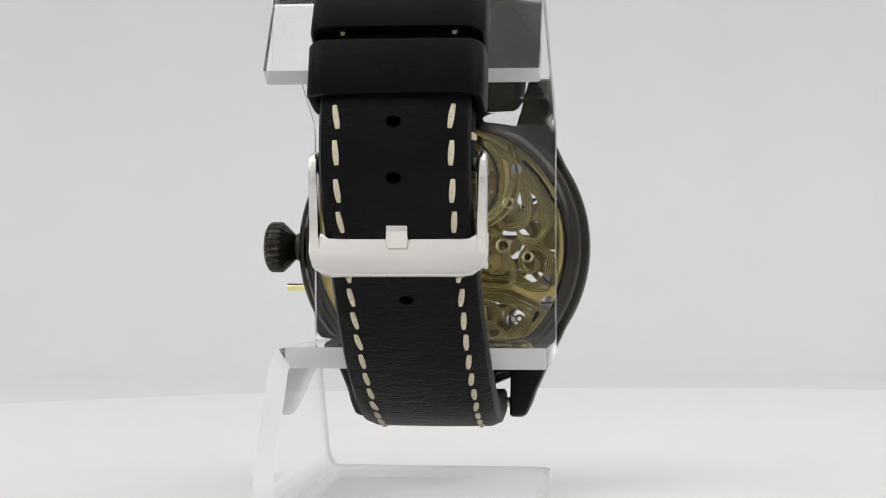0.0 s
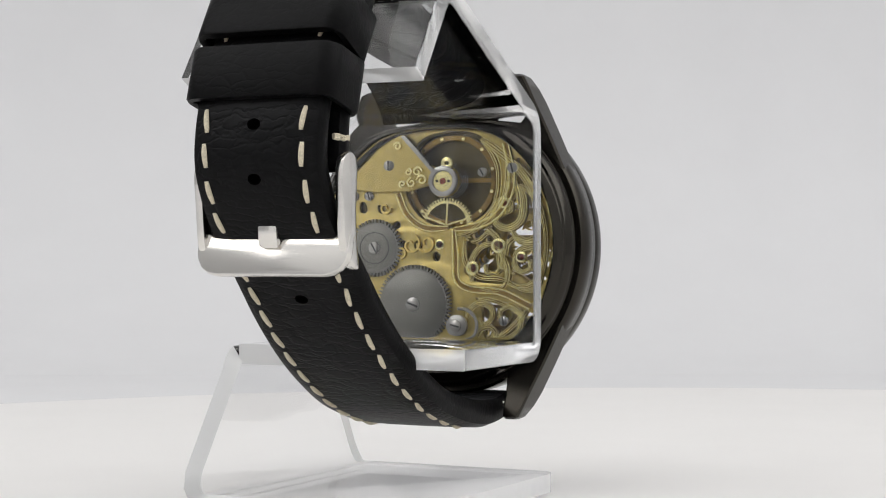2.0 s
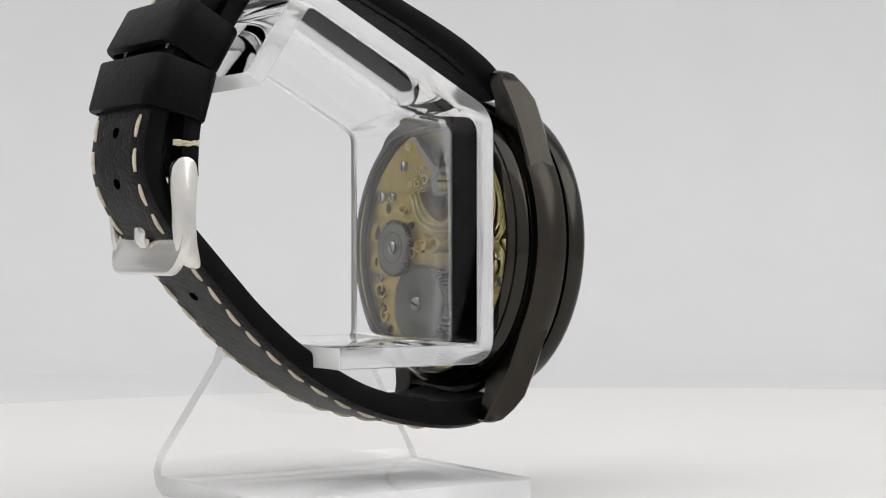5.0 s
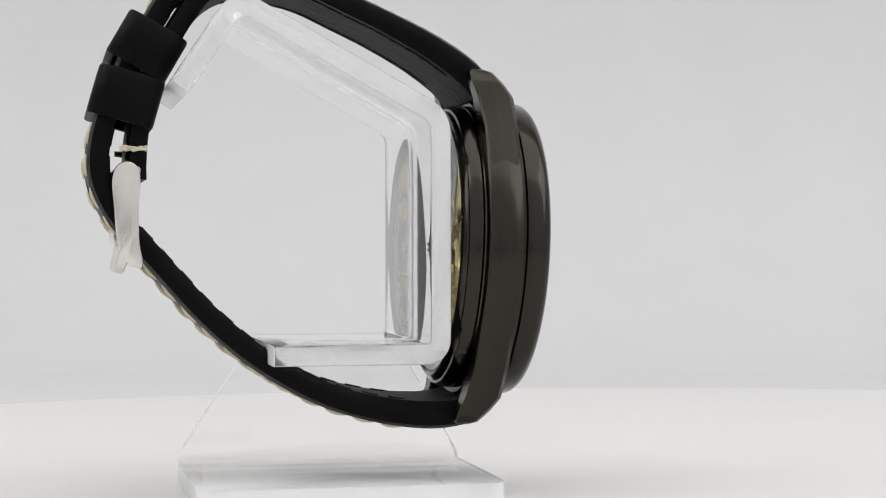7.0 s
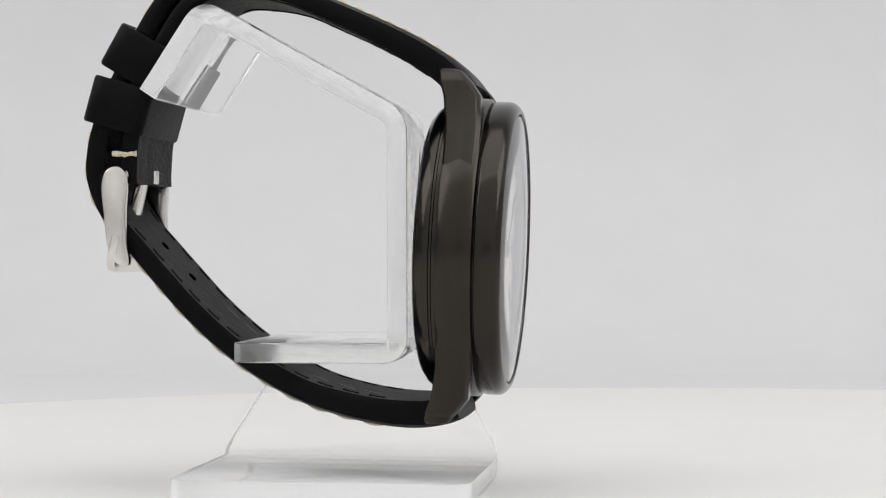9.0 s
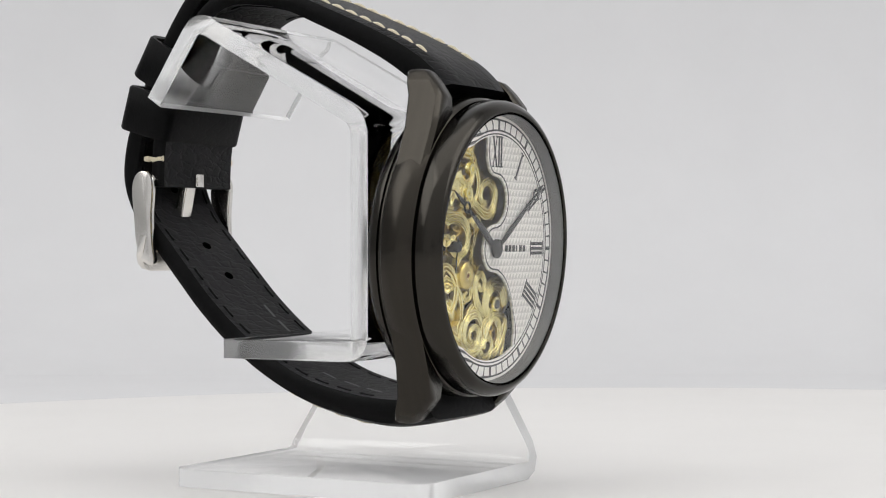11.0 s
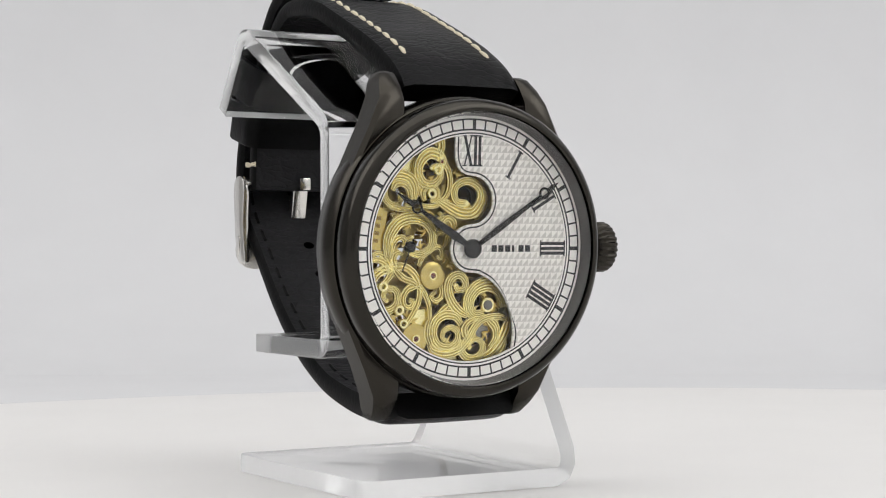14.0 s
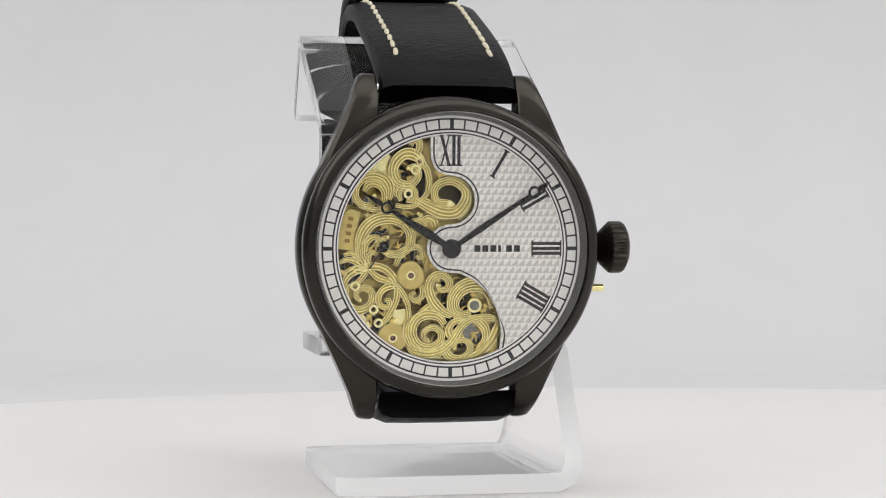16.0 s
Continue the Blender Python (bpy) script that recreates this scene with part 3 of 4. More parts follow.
def build_front_movement():
    openings = [[(-4.2, 16.4), (-9, 15), (-13.2, 11.6), (-16.2, 7.2), (-11, 5.8), (-5, 6.6), (-3.2, 10)], [(-17.4, 3.6), (-17.8, -2), (-16.4, -6.4), (-11.6, -4.4), (-8.8, 0.5), (-10.6, 4)],
                [(-15.2, -8.8), (-11, -13.8), (-6, -16.6), (-3.8, -12), (-7, -6.8), (-11, -6.2)], [(-6.4, 4.8), (-2.2, 4.6), (-4.4, 0), (-3.4, -3.4), (-6.6, -4), (-7.6, 0.5)], [(-1.4, -6), (3.5, -6.5), (6.3, -10), (6.8, -14.6), (2, -16.4), (-1.8, -15)]]
    holes = [[tuple(p) for p in smooth_path([Vector(q) for q in o], 5, closed=True)] for o in openings] + [circle(0.9, 7.6, 2.5, 24)]
    mv = cpart("main_plate", flat([circle(0, 0, 20.2, 96)] + holes, 0.9, 1.0, 0.1), "gold_plate", label="pierced gilt brass main plate")

    def band(pts, w0, w1, lines, name="scroll_ornament", sink=0.0, bulb=False):
        """An engraved scroll that follows its stem; a bulb closes a curl."""
        bm = bmesh.new()
        line = smooth_path([Vector(q) for q in pts], 6)
        ridged(bm, line, FRONT_Y + sink, w0 * 1.32, w1 * 1.25, lines)
        if bulb:
            e = line[-1]
            tube_into(bm, [Vector((e.x * MM, (FRONT_Y + sink + 0.2 - 0.14 * k) * MM, e.y * MM)) for k in range(4)], [w1 * q * MM for q in (0.62, 0.66, 0.58, 0.25)], 12)
        cpart(name, bm, ("gold", "gold_groove_shade"), mv)

    band([(-6.2, 16.0), (-5.8, 16.9), (-5.0, 16.8), (-4.8, 15.8), (-5.2, 14.6), (-4.4, 13.4), (-3.6, 12.2), (-3.2, 10.4), (-3.6, 8.6), (-4.7, 7.3), (-6.2, 6.5), (-8.5, 6.7)], 0.82, 0.45, 3)
    band([(-4.1, 12.6), (-5.0, 14.2), (-6.8, 14.8), (-8.4, 13.8), (-9.0, 12.1), (-8.3, 10.4), (-6.6, 9.9), (-5.3, 10.7), (-5.0, 11.9), (-5.6, 12.8), (-6.6, 12.5)], 1.36, 0.55, 4, bulb=True)
    band([(-5.5, 7.6), (-3.3, 6.4), (-1.1, 5.5), (1.0, 5.6), (2.4, 7.1), (2.7, 8.8), (1.6, 10.1), (-0.1, 10.6), (-1.9, 9.9), (-2.4, 8.4), (-1.7, 7.3), (-0.3, 7.2)], 1.36, 0.64, 4)
    band([(-9.7, 7.6), (-9.5, 9.3), (-10.3, 10.8), (-12.0, 11.4), (-13.7, 10.9), (-14.8, 9.5), (-14.8, 7.8), (-13.6, 6.7), (-12.3, 7.0), (-11.9, 8.2)], 1.18, 0.55, 4, bulb=True)
    band([(-13.5, 8.9), (-12.8, 9.9), (-11.5, 9.9), (-10.5, 9.0), (-10.4, 7.4), (-11.2, 6.5)], 0.73, 0.45, 3)
    band([(-7.7, 7.4), (-8.1, 8.6), (-7.3, 9.6), (-6.1, 9.6), (-5.3, 8.6), (-5.8, 7.5), (-6.8, 7.4)], 0.64, 0.36, 3)
    band([(-14.0, -1.5), (-14.2, 0.8), (-13.4, 2.9), (-11.8, 4.3), (-9.5, 4.7), (-7.4, 4.0), (-6.2, 2.4), (-6.3, 0.4), (-7.7, -0.8), (-9.3, -0.9), (-10.5, -0.1), (-10.6, 1.1), (-9.8, 1.7)], 1.55, 0.55, 5, bulb=True)
    band([(-13.5, -1.0), (-13.4, 0.4), (-12.7, 1.4), (-11.7, 1.7), (-11.0, 1.1), (-11.3, 0.4)], 0.73, 0.45, 3, bulb=True)
    band([(-16.1, -5.6), (-16.5, -7.3), (-15.8, -9.1), (-14.1, -9.7), (-12.5, -8.9), (-12.2, -7.3), (-12.9, -6.3), (-14.2, -6.4), (-14.7, -7.4), (-14.0, -8.2)], 1.09, 0.45, 4, bulb=True)
    band([(0.5, -10.7), (-1.1, -9.9), (-2.5, -8.4), (-3.2, -6.4), (-2.6, -4.7), (-1.1, -4.2), (0.0, -5.2), (-0.2, -6.4), (-1.3, -6.5), (-1.8, -5.8)], 1.18, 0.55, 4, bulb=True)
    band([(7.5, -9.3), (6.5, -6.5), (4.5, -5.7), (2.3, -6.2), (0.9, -7.8), (0.8, -9.5), (1.9, -10.7), (3.6, -10.5)], 2.00, 1.09, 6)
    band([(-0.6, -12.1), (-1.7, -10.8), (-3.7, -10.5), (-5.3, -11.5), (-5.8, -13.4), (-4.9, -15.1), (-3.0, -15.7), (-1.4, -14.8), (-1.2, -13.4), (-2.4, -12.5), (-3.7, -13.0), (-4.0, -14.1), (-3.1, -14.7)], 1.18, 0.45, 4, bulb=True)
    band([(-6.4, -15.1), (-5.6, -16.1), (-3.3, -16.6), (-1.1, -16.1), (0.6, -14.7), (1.7, -12.9), (3.0, -11.6), (4.9, -11.0), (6.7, -11.0), (8.1, -11.6)], 1.09, 0.64, 4)
    band([(-0.6, -14.6), (-0.6, -16.1), (0.5, -17.3), (2.2, -17.4), (3.4, -16.4), (3.3, -15.1), (2.2, -14.5), (1.1, -15.0), (1.1, -15.9)], 1.00, 0.45, 4, bulb=True)
    band([(8.1, -11.7), (7.6, -13.4), (6.5, -15.1), (4.9, -16.7), (3.6, -17.3)], 1.00, 0.73, 3)
    band([(4.5, -11.4), (5.8, -12.6), (6.0, -14.4), (4.9, -15.9)], 1.09, 0.73, 4)
    band([(0.6, -14.4), (0.0, -13.0), (0.7, -11.8), (2.3, -11.2)], 0.82, 0.55, 3)
    band([(6.3, -17.3), (7.2, -16.1), (7.8, -14.6)], 0.91, 0.45, 3)
    band([(-16.8, -5.8), (-15.6, -4.0), (-13.4, -3.0), (-11.1, -2.9), (-9.3, -4.0), (-8.3, -5.8), (-8.3, -8.0), (-9.3, -10.2), (-10.6, -12.0)], 0.91, 0.55, 3, "stem_ornament", 0.22)
    band([(-12.8, -3.2), (-11.3, -4.6), (-9.5, -5.3), (-7.7, -6.6), (-6.5, -8.9), (-6.2, -11.2)], 0.73, 0.45, 3, "stem_ornament", 0.22)
    band([(-12.9, -3.5), (-14.3, -5.2), (-15.9, -6.0)], 0.64, 0.36, 3, "stem_ornament", 0.22)
    band([(-7.7, -6.0), (-9.3, -6.0), (-10.6, -6.6), (-11.2, -8.0), (-10.7, -9.1), (-9.7, -9.2), (-9.4, -8.4), (-10.1, -8.1)], 0.73, 0.45, 3, "stem_ornament", 0.22)
    band([(-8.5, -2.8), (-7.7, -1.1), (-6.5, -0.2), (-5.0, 0.2), (-4.2, -0.6), (-4.5, -1.6), (-5.2, -1.3)], 0.73, 0.36, 3, "stem_ornament", 0.22)
    band([(-2.2, 3.0), (-2.4, 4.2), (-3.5, 4.7), (-4.3, 3.9), (-3.6, 3.5)], 0.82, 0.45, 3, "stem_ornament", 0.22)
    band([(-5.8, 4.4), (-5.1, 4.3), (-4.4, 4.9), (-5.0, 5.6)], 0.55, 0.36, 3, "stem_ornament", 0.22)
    band([(-6.6, 3.0), (-4.9, 2.3), (-3.6, 2.7)], 0.55, 0.36, 3, "stem_ornament", 0.22)
    band([(-13.2, 5.4), (-12.7, 4.4), (-13.4, 3.6), (-14.1, 2.2), (-14.4, 0.4), (-13.8, -1.2)], 0.73, 0.45, 3, "stem_ornament", 0.22)
    band([(-13.2, -3.5), (-14.6, -2.2), (-16.1, -1.8), (-17.3, -2.3)], 0.82, 0.36, 3, "stem_ornament", 0.22)
    band([(-13.2, -3.5), (-14.2, -1.6), (-15.4, -0.8), (-16.6, -1.1)], 0.82, 0.36, 3, "stem_ornament", 0.22)
    band([(-13.2, -3.7), (-15.1, -3.3), (-16.4, -3.9), (-17.4, -3.5)], 0.82, 0.36, 3, "stem_ornament", 0.22)
    band([(-12.4, -3.0), (-12.9, -1.7), (-12.3, -0.8), (-11.3, -1.0)], 0.64, 0.36, 3, "stem_ornament", 0.22)
    band([(-4.7, -5.6), (-4.1, -6.6), (-4.4, -7.8), (-5.4, -8.2), (-6.1, -7.5), (-5.3, -6.9)], 0.64, 0.36, 3, "stem_ornament", 0.22)
    band([(-6.4, -11.4), (-6.8, -13.4), (-6.2, -15.1)], 0.73, 0.55, 3, "stem_ornament", 0.22)
    band([(-8.5, 12.6), (-9.1, 11.3), (-8.8, 9.5), (-8.3, 8.2)], 0.73, 0.45, 3, "stem_ornament", 0.22)
    band([(-9.7, 6.2), (-11.3, 6.0), (-12.9, 6.2), (-14.3, 6.7)], 0.64, 0.45, 3, "stem_ornament", 0.22)
    band([(-2.6, -8.9), (-4.1, -9.9), (-5.0, -10.8)], 0.73, 0.45, 3, "stem_ornament", 0.22)
    band([(-3.2, 2.1), (-3.6, 0.8), (-4.1, 0.1)], 0.55, 0.36, 3, "stem_ornament", 0.22)
    band([(1.4, 4.7), (2.3, 5.3), (3.2, 6.4), (3.5, 8.0), (2.9, 9.4)], 0.82, 0.55, 3, "stem_ornament", 0.22)
    for x, z, r in ((-5.5, 12.3, 0.85), (-6.6, 8.5, 0.8), (-14.9, -5.9, 0.8), (-12.0, -9.6, 0.8), (-11.2, -11.7, 0.75), (-12.8, 12.4, 0.55), (4.1, -9.05, 1.2)):
        cpart("eyelet", placed(lathe([(r * 0.42, 0), (r * 0.5, -0.2), (r * 0.95, -0.2), (r, 0), (r, 0.5), (r * 0.42, 0.5)], 28), Matrix.Translation((x * MM, (FRONT_Y - 0.22) * MM, z * MM))), "gold", mv)
    rnd = random.Random(5)
    bm = bmesh.new()
    for k in range(46):
        a, rr = rnd.uniform(95, 275), rnd.uniform(4, 17.0)
        leaf_into(bm, rr * math.cos(radians(a)), rr * math.sin(radians(a)), rnd.uniform(0, 360), rnd.uniform(1.3, 2.4), 0.42, FRONT_Y + rnd.uniform(0.55, 0.9))
    for k in range(24):
        leaf_into(bm, rnd.uniform(-2, 7.5), rnd.uniform(-16.4, -5.5), rnd.uniform(0, 360), rnd.uniform(1.3, 2.2), 0.40, FRONT_Y + rnd.uniform(0.5, 0.9))
    tagged(cpart("leaf_ornament", bm, "gold_rear", mv), kind="stuff")
    # plain gilt pieces that lie deeper
    for piece in ([(-13.4, 12.2), (-9.7, 14.9), (-8.4, 12.4), (-9.6, 10.6), (-12.0, 10.2)], [(-8.8, -9.9), (-6.5, -9.6), (-6.8, -12.0), (-8.6, -12.3)], [(-6.2, -16.2), (-2.4, -17.1), (-0.4, -17.3), (-0.8, -17.8), (-5.2, -17.6)],
                  [(-17.4, -9.4), (-14.6, -9.0), (-12.2, -12.2), (-13.6, -13.4)], [(-3.4, 7.6), (-0.6, 6.0), (1.6, 6.2), (0.4, 7.4)]):
        cpart("gilt_piece", flat([piece], 0.6, FRONT_Y + 0.55, 0.12), "gold", mv)
    # flat gilt pieces and bosses
    cpart("gilt_block", flat([[(-17.6, 0.0), (-15.2, -0.3), (-14.2, 5.6), (-15.6, 6.0), (-17.0, 5.0)]], 0.8, FRONT_Y + 0.2, 0.15), "gold_plate", mv)
    for k in range(4):
        z = 0.9 + 1.15 * k
        cpart("number_bar", flat([[(-16.5 + 0.16 * k, z), (-16.5 + 0.16 * k, z + 0.6), (-15.7 + 0.16 * k, z + 0.5), (-15.7 + 0.16 * k, z - 0.1)]], 0.02, FRONT_Y + 0.19), "gold_dark", mv, smooth=0)
    cpart("gilt_disc", placed(lathe([(0.5, -0.1), (0.8, -0.35), (1.9, -0.35), (2.2, -0.1), (2.3, 0.8), (0.5, 0.8)], 40), Matrix.Translation((-6.1 * MM, (FRONT_Y - 0.1) * MM, -4.3 * MM))), "gold_plate", mv)
    cpart("gilt_disc", placed(lathe([(0.5, 0), (0.6, -0.2), (2.3, -0.2), (2.4, 0.6), (0.5, 0.6)], 40), Matrix.Translation((-8.9 * MM, (FRONT_Y + 0.3) * MM, -14.1 * MM))), "gold_plate", mv)
    for x, z, r in ((-4.8, 13.6, 0.35), (-6.1, -4.3, 0.42), (-8.9, -14.1, 0.4)):
        jewel_into(mv, x, z, FRONT_Y - 0.25, r)
    cpart("winding_gear", flat([gear_outline(4.0, -13.3, 1.6, 22, 0.25)], 0.6, FRONT_Y + 0.75), "wheel", mv, "small dark steel gear")
    cpart("steel_stud", placed(lathe([(0, -0.2), (0.75, -0.2), (0.8, 0), (0.8, 0.5), (0, 0.5)], 28, closed=False), Matrix.Translation((4.1 * MM, (FRONT_Y - 0.35) * MM, -9.05 * MM))), "wheel", mv)
    for x, z, r, teeth in ((-10.0, 1.6, 4.6, 64), (-7.0, -9.6, 4.2, 58), (-8.6, 11.0, 3.4, 48)):
        cpart("train_wheel", flat([gear_outline(x, z, r, teeth, 0.4), circle(x, z, r - 0.95, 40, 5, 175) , circle(x, z, r - 0.95, 40, 185, 355)], 0.25, 0.2), "gold_dark", mv)
    # small seconds post
    cpart("seconds_post", placed(lathe([(0, -0.3), (0.7, -0.3), (0.75, 0), (0.75, 0.9), (0, 0.9)], 24, closed=False), Matrix.Translation((-10.5 * MM, (FRONT_Y - 0.75) * MM, 0.1 * MM))), "hand", mv)
    return mv


build_front_movement()


def build_back_movement():
    YB = 3.7
    tear = lambda x, z, r, a, k=1.9: [(x + (r * math.cos(t) * (k if math.cos(t) > 0 else 1)) * math.cos(radians(a)) - r * math.sin(t) * math.sin(radians(a)), z + (r * math.cos(t) * (k if math.cos(t) > 0 else 1)) * math.sin(radians(a)) + r * math.sin(t) * math.cos(radians(a))) for t in [2 * math.pi * i / 18 for i in range(18)]]
    well = circle(-0.9, 11.0, 8.3, 48)
    rim = lambda a, b, n: circle(0, 0, 18.7, n, a, b)
    upper_open = [(-2.8, 2.0), (-6.6, 2.8), (-10.0, 5.2), (-11.9, 9.4), (-11.6, 14.0)] + rim(131, 200, 16) + [(-10.0, -6.3), (-5.4, -5.9), (-3.4, -4.4)]
    lower_open = [(-5.2, -8.2), (-10.0, -8.7), (-15.0, -10.6)] + rim(217, 246, 8) + [(-6.6, -13.0), (-6.4, -10.0)]
    holes = [well, upper_open, lower_open, tear(14.4, 6.0, 0.75, 80), tear(11.2, 5.8, 0.6, 60), tear(17.3, 1.6, 0.75, 95, 2.6), tear(16.2, -7.4, 1.1, 200, 1.6), tear(15.0, -10.6, 0.95, 285, 2.4), tear(12.6, -14.0, 0.7, 320), tear(7.4, 0.2, 0.8, 0, 1.1), tear(4.6, 0.0, 0.8, 90, 1.2), tear(8.4, 3.4, 0.7, 330), tear(1.4, -1.6, 0.75, 270, 1.4), tear(17.4, -3.0, 0.5, 90, 2.2), tear(10.4, -13.6, 0.5, 60)]
    bp = bpart("bridge_plate", flat([circle(0.5, 0, 19.7, 110)] + holes, 0.8, YB, 0.08), "gold_plate", label="pierced and engraved gilt bridges")
    left = [(0.5, 2.4)] + [(7.9, 5.4), (8.4, 9.0)] + circle(0, 0, 19.8, 50, 30, -80) + [(0.5, -18)]
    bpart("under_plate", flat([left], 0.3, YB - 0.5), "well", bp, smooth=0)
    # groove between the bridges
    for ln in ([(-1.6, 2.6), (-2.0, -2.0), (-2.4, -5.6), (-5.0, -7.0), (-9.8, -7.4), (-14.8, -9.6)], [(-1.6, 2.6), (-6.2, 3.4), (-9.6, 5.8), (-11.2, 10.4), (-10.0, 16.4)], [(-0.6, 2.8), (3.6, 3.0), (6.6, 5.2), (8.2, 8.6)]):
        bm = bmesh.new()
        ridged(bm, smooth_path([Vector(p) for p in ln], 9), YB + 0.95, 0.9, 0.9, 2, -1)
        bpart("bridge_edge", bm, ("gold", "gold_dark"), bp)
    # fine stems that follow the well and the rim
    for ln in (circle(-0.9, 11.0, 9.5, 10, 165, 262), circle(0, 0, 17.6, 12, 130, 205), circle(0, 0, 17.4, 8, 214, 248), [(-12.4, 9.6), (-15.2, 7.4), (-16.4, 3.6), (-14.4, 1.0), (-11.6, 1.2)], [(-3.4, 0.8), (-3.6, -2.6), (-6.0, -5.0), (-9.8, -5.4), (-13.4, -7.0), (-16.0, -7.2)], [(-7.0, 3.0), (-9.2, 0.6), (-9.4, -3.0), (-12.0, -4.4)]):
        bm = bmesh.new()
        ridged(bm, smooth_path([Vector(p) for p in ln], 7), YB + 0.80, 0.75, 0.5, 3, -1)
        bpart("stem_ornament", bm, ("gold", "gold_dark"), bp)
    upper = (
        ([(-5.8, 17.2), (-8.5, 15.3), (-11.3, 13.0), (-13.6, 10.2), (-15.0, 7.0), (-15.0, 3.2)], 1.55, 1.03, 4),
        ([(-6.2, 16.7), (-8.3, 13.9), (-9.0, 10.7), (-8.5, 7.0), (-6.7, 4.2), (-4.4, 2.3)], 1.07, 0.80, 3),
        ([(-12.2, 9.7), (-13.1, 7.4), (-12.8, 4.2), (-10.8, 2.8), (-8.8, 3.5), (-8.1, 5.6), (-9.0, 7.2), (-10.6, 7.2), (-11.1, 5.8), (-10.2, 5.2)], 1.43, 0.69, 4),
        ([(-12.2, -6.5), (-14.5, -6.3), (-16.3, -4.2), (-16.1, -1.4), (-14.3, -0.2), (-12.5, -0.9), (-11.9, -2.8), (-13.1, -4.2), (-14.5, -3.5), (-14.3, -2.3)], 1.43, 0.69, 4),
        ([(-4.9, -5.8), (-4.5, -3.4), (-5.5, -0.9), (-7.3, 0.2), (-9.2, -0.5), (-9.9, -2.3), (-9.0, -4.2), (-7.3, -4.2), (-7.0, -3.0)], 1.19, 0.69, 4),
        ([(-3.9, -12.3), (-4.6, -10.3), (-6.2, -9.2), (-8.1, -9.9), (-8.3, -11.6), (-7.0, -12.6), (-6.1, -11.7)], 1.19, 0.69, 4),
        ([(-8.5, -14.1), (-10.8, -14.9), (-12.8, -13.5), (-13.1, -11.0), (-11.6, -9.6), (-9.9, -10.3), (-9.7, -11.9)], 1.31, 0.69, 4),
    )
    lower = (
        ([(-5.8, -15.1), (-6.4, -13.6), (-7.9, -13.0), (-9.0, -13.9), (-8.3, -15.1)], 0.95, 0.57, 3),
        ([(-16.1, 4.2), (-15.3, 1.8), (-14.0, 0.8), (-12.2, 1.3), (-10.8, 0.4), (-10.4, -1.5)], 1.07, 0.69, 3),
        ([(-10.2, -1.9), (-10.8, -4.2), (-10.2, -6.5), (-8.1, -7.1), (-5.9, -6.7)], 0.95, 0.57, 3),
        ([(-11.3, 2.3), (-12.8, 0.5), (-15.4, 0.5)], 0.83, 0.57, 3),
        ([(-6.1, -8.4), (-9.0, -8.9), (-11.7, -10.0), (-13.8, -11.7)], 0.83, 0.57, 3),
        ([(-10.8, 11.6), (-11.9, 9.3), (-12.4, 6.5)], 0.83, 0.57, 3),
        ([(-4.6, 0.5), (-6.1, 1.1), (-7.3, 2.0), (-9.0, 1.7)], 0.83, 0.57, 3),
    )
    # dark brass leaves paint shade between the ridges of these scrolls
    for pts, w0, w1, lines in upper + lower:
        bm = bmesh.new()
        ridged(bm, smooth_path([Vector(q) for q in pts], 6), YB + 0.85, w0 * 0.78, w1 * 0.78, lines, -1)
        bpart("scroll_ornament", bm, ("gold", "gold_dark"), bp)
    # balance cock over the balance
    cock = [(7.4, 18.4), (5.0, 15.2), (3.4, 13.6), (1.6, 12.6)] + circle(0.0, 10.4, 2.5, 20, 60, -230)[0:] + [(6.0, 8.9), (12.0, 8.9), (17.0, 9.4), (15.0, 12.4), (11.6, 15.8)]
    ck = bpart("balance_cock", flat([cock], 0.8, YB + 0.9, 0.1), "gold_plate", None, "engraved gilt balance cock")
    bpart("regulator", flat([circle(0, 10.4, 2.45, 40), circle(0, 10.4, 1.75, 40)], 0.3, YB + 1.7, 0.05), "screw", ck)
    bpart("regulator_arm", flat([[(1.4, 12.2), (7.0, 18.2), (7.5, 17.8), (1.9, 11.8)]], 0.25, YB + 1.75, 0.04), "screw", ck)
    bpart("cock_cap", placed(lathe([(0, 1.9), (0.5, 1.95), (1.6, 1.9), (1.65, 1.6), (0, 1.6)], 32, closed=False), Matrix.Translation((0, YB * MM, 10.4 * MM))), "gold", ck)
    bpart("jewel", placed(lathe([(0, 2.08), (0.5, 2.05), (0.55, 1.9), (0, 1.9)], 20, closed=False), Matrix.Translation((0, YB * MM, 10.4 * MM))), "jewel", ck)
    for dx in (-1.0, 1.0):
        bpart("pin", placed(lathe([(0, 2.05), (0.22, 2.05), (0.22, 1.9), (0, 1.9)], 12, closed=False), Matrix.Translation((dx * MM, YB * MM, 10.4 * MM))), "slot", ck)
    bm = bmesh.new()
    for k, (x, z, r, h) in enumerate(((3.6, 10.6, 0.9, 1), (5.4, 10.2, 0.8, -1), (4.4, 12.0, 0.8, -1), (7.0, 10.0, 0.6, 1), (8.0, 16.2, 0.7, 1), (6.0, 12.0, 0.6, 1))):
        ridged(bm, scroll_path(x, z, r, 1.5, 90 * k, h), YB + 1.70, 0.30, 0.18, 1)
    bpart("engraving", bm, "gold", ck)
    # balance wheel and hairspring in the well
    global balance_wheel
    balance_wheel = part("balance_wheel", flat([circle(0, 0, 7.4, 72), circle(0, 0, 6.6, 72)], 0.6, 0, 0.08), "gold_dark", watch, "gilt balance wheel with two arms")
    part("balance_arm", box(-6.7 * MM, 6.7 * MM, 0.1 * MM, 0.45 * MM, -0.35 * MM, 0.35 * MM), "gold_dark", balance_wheel)
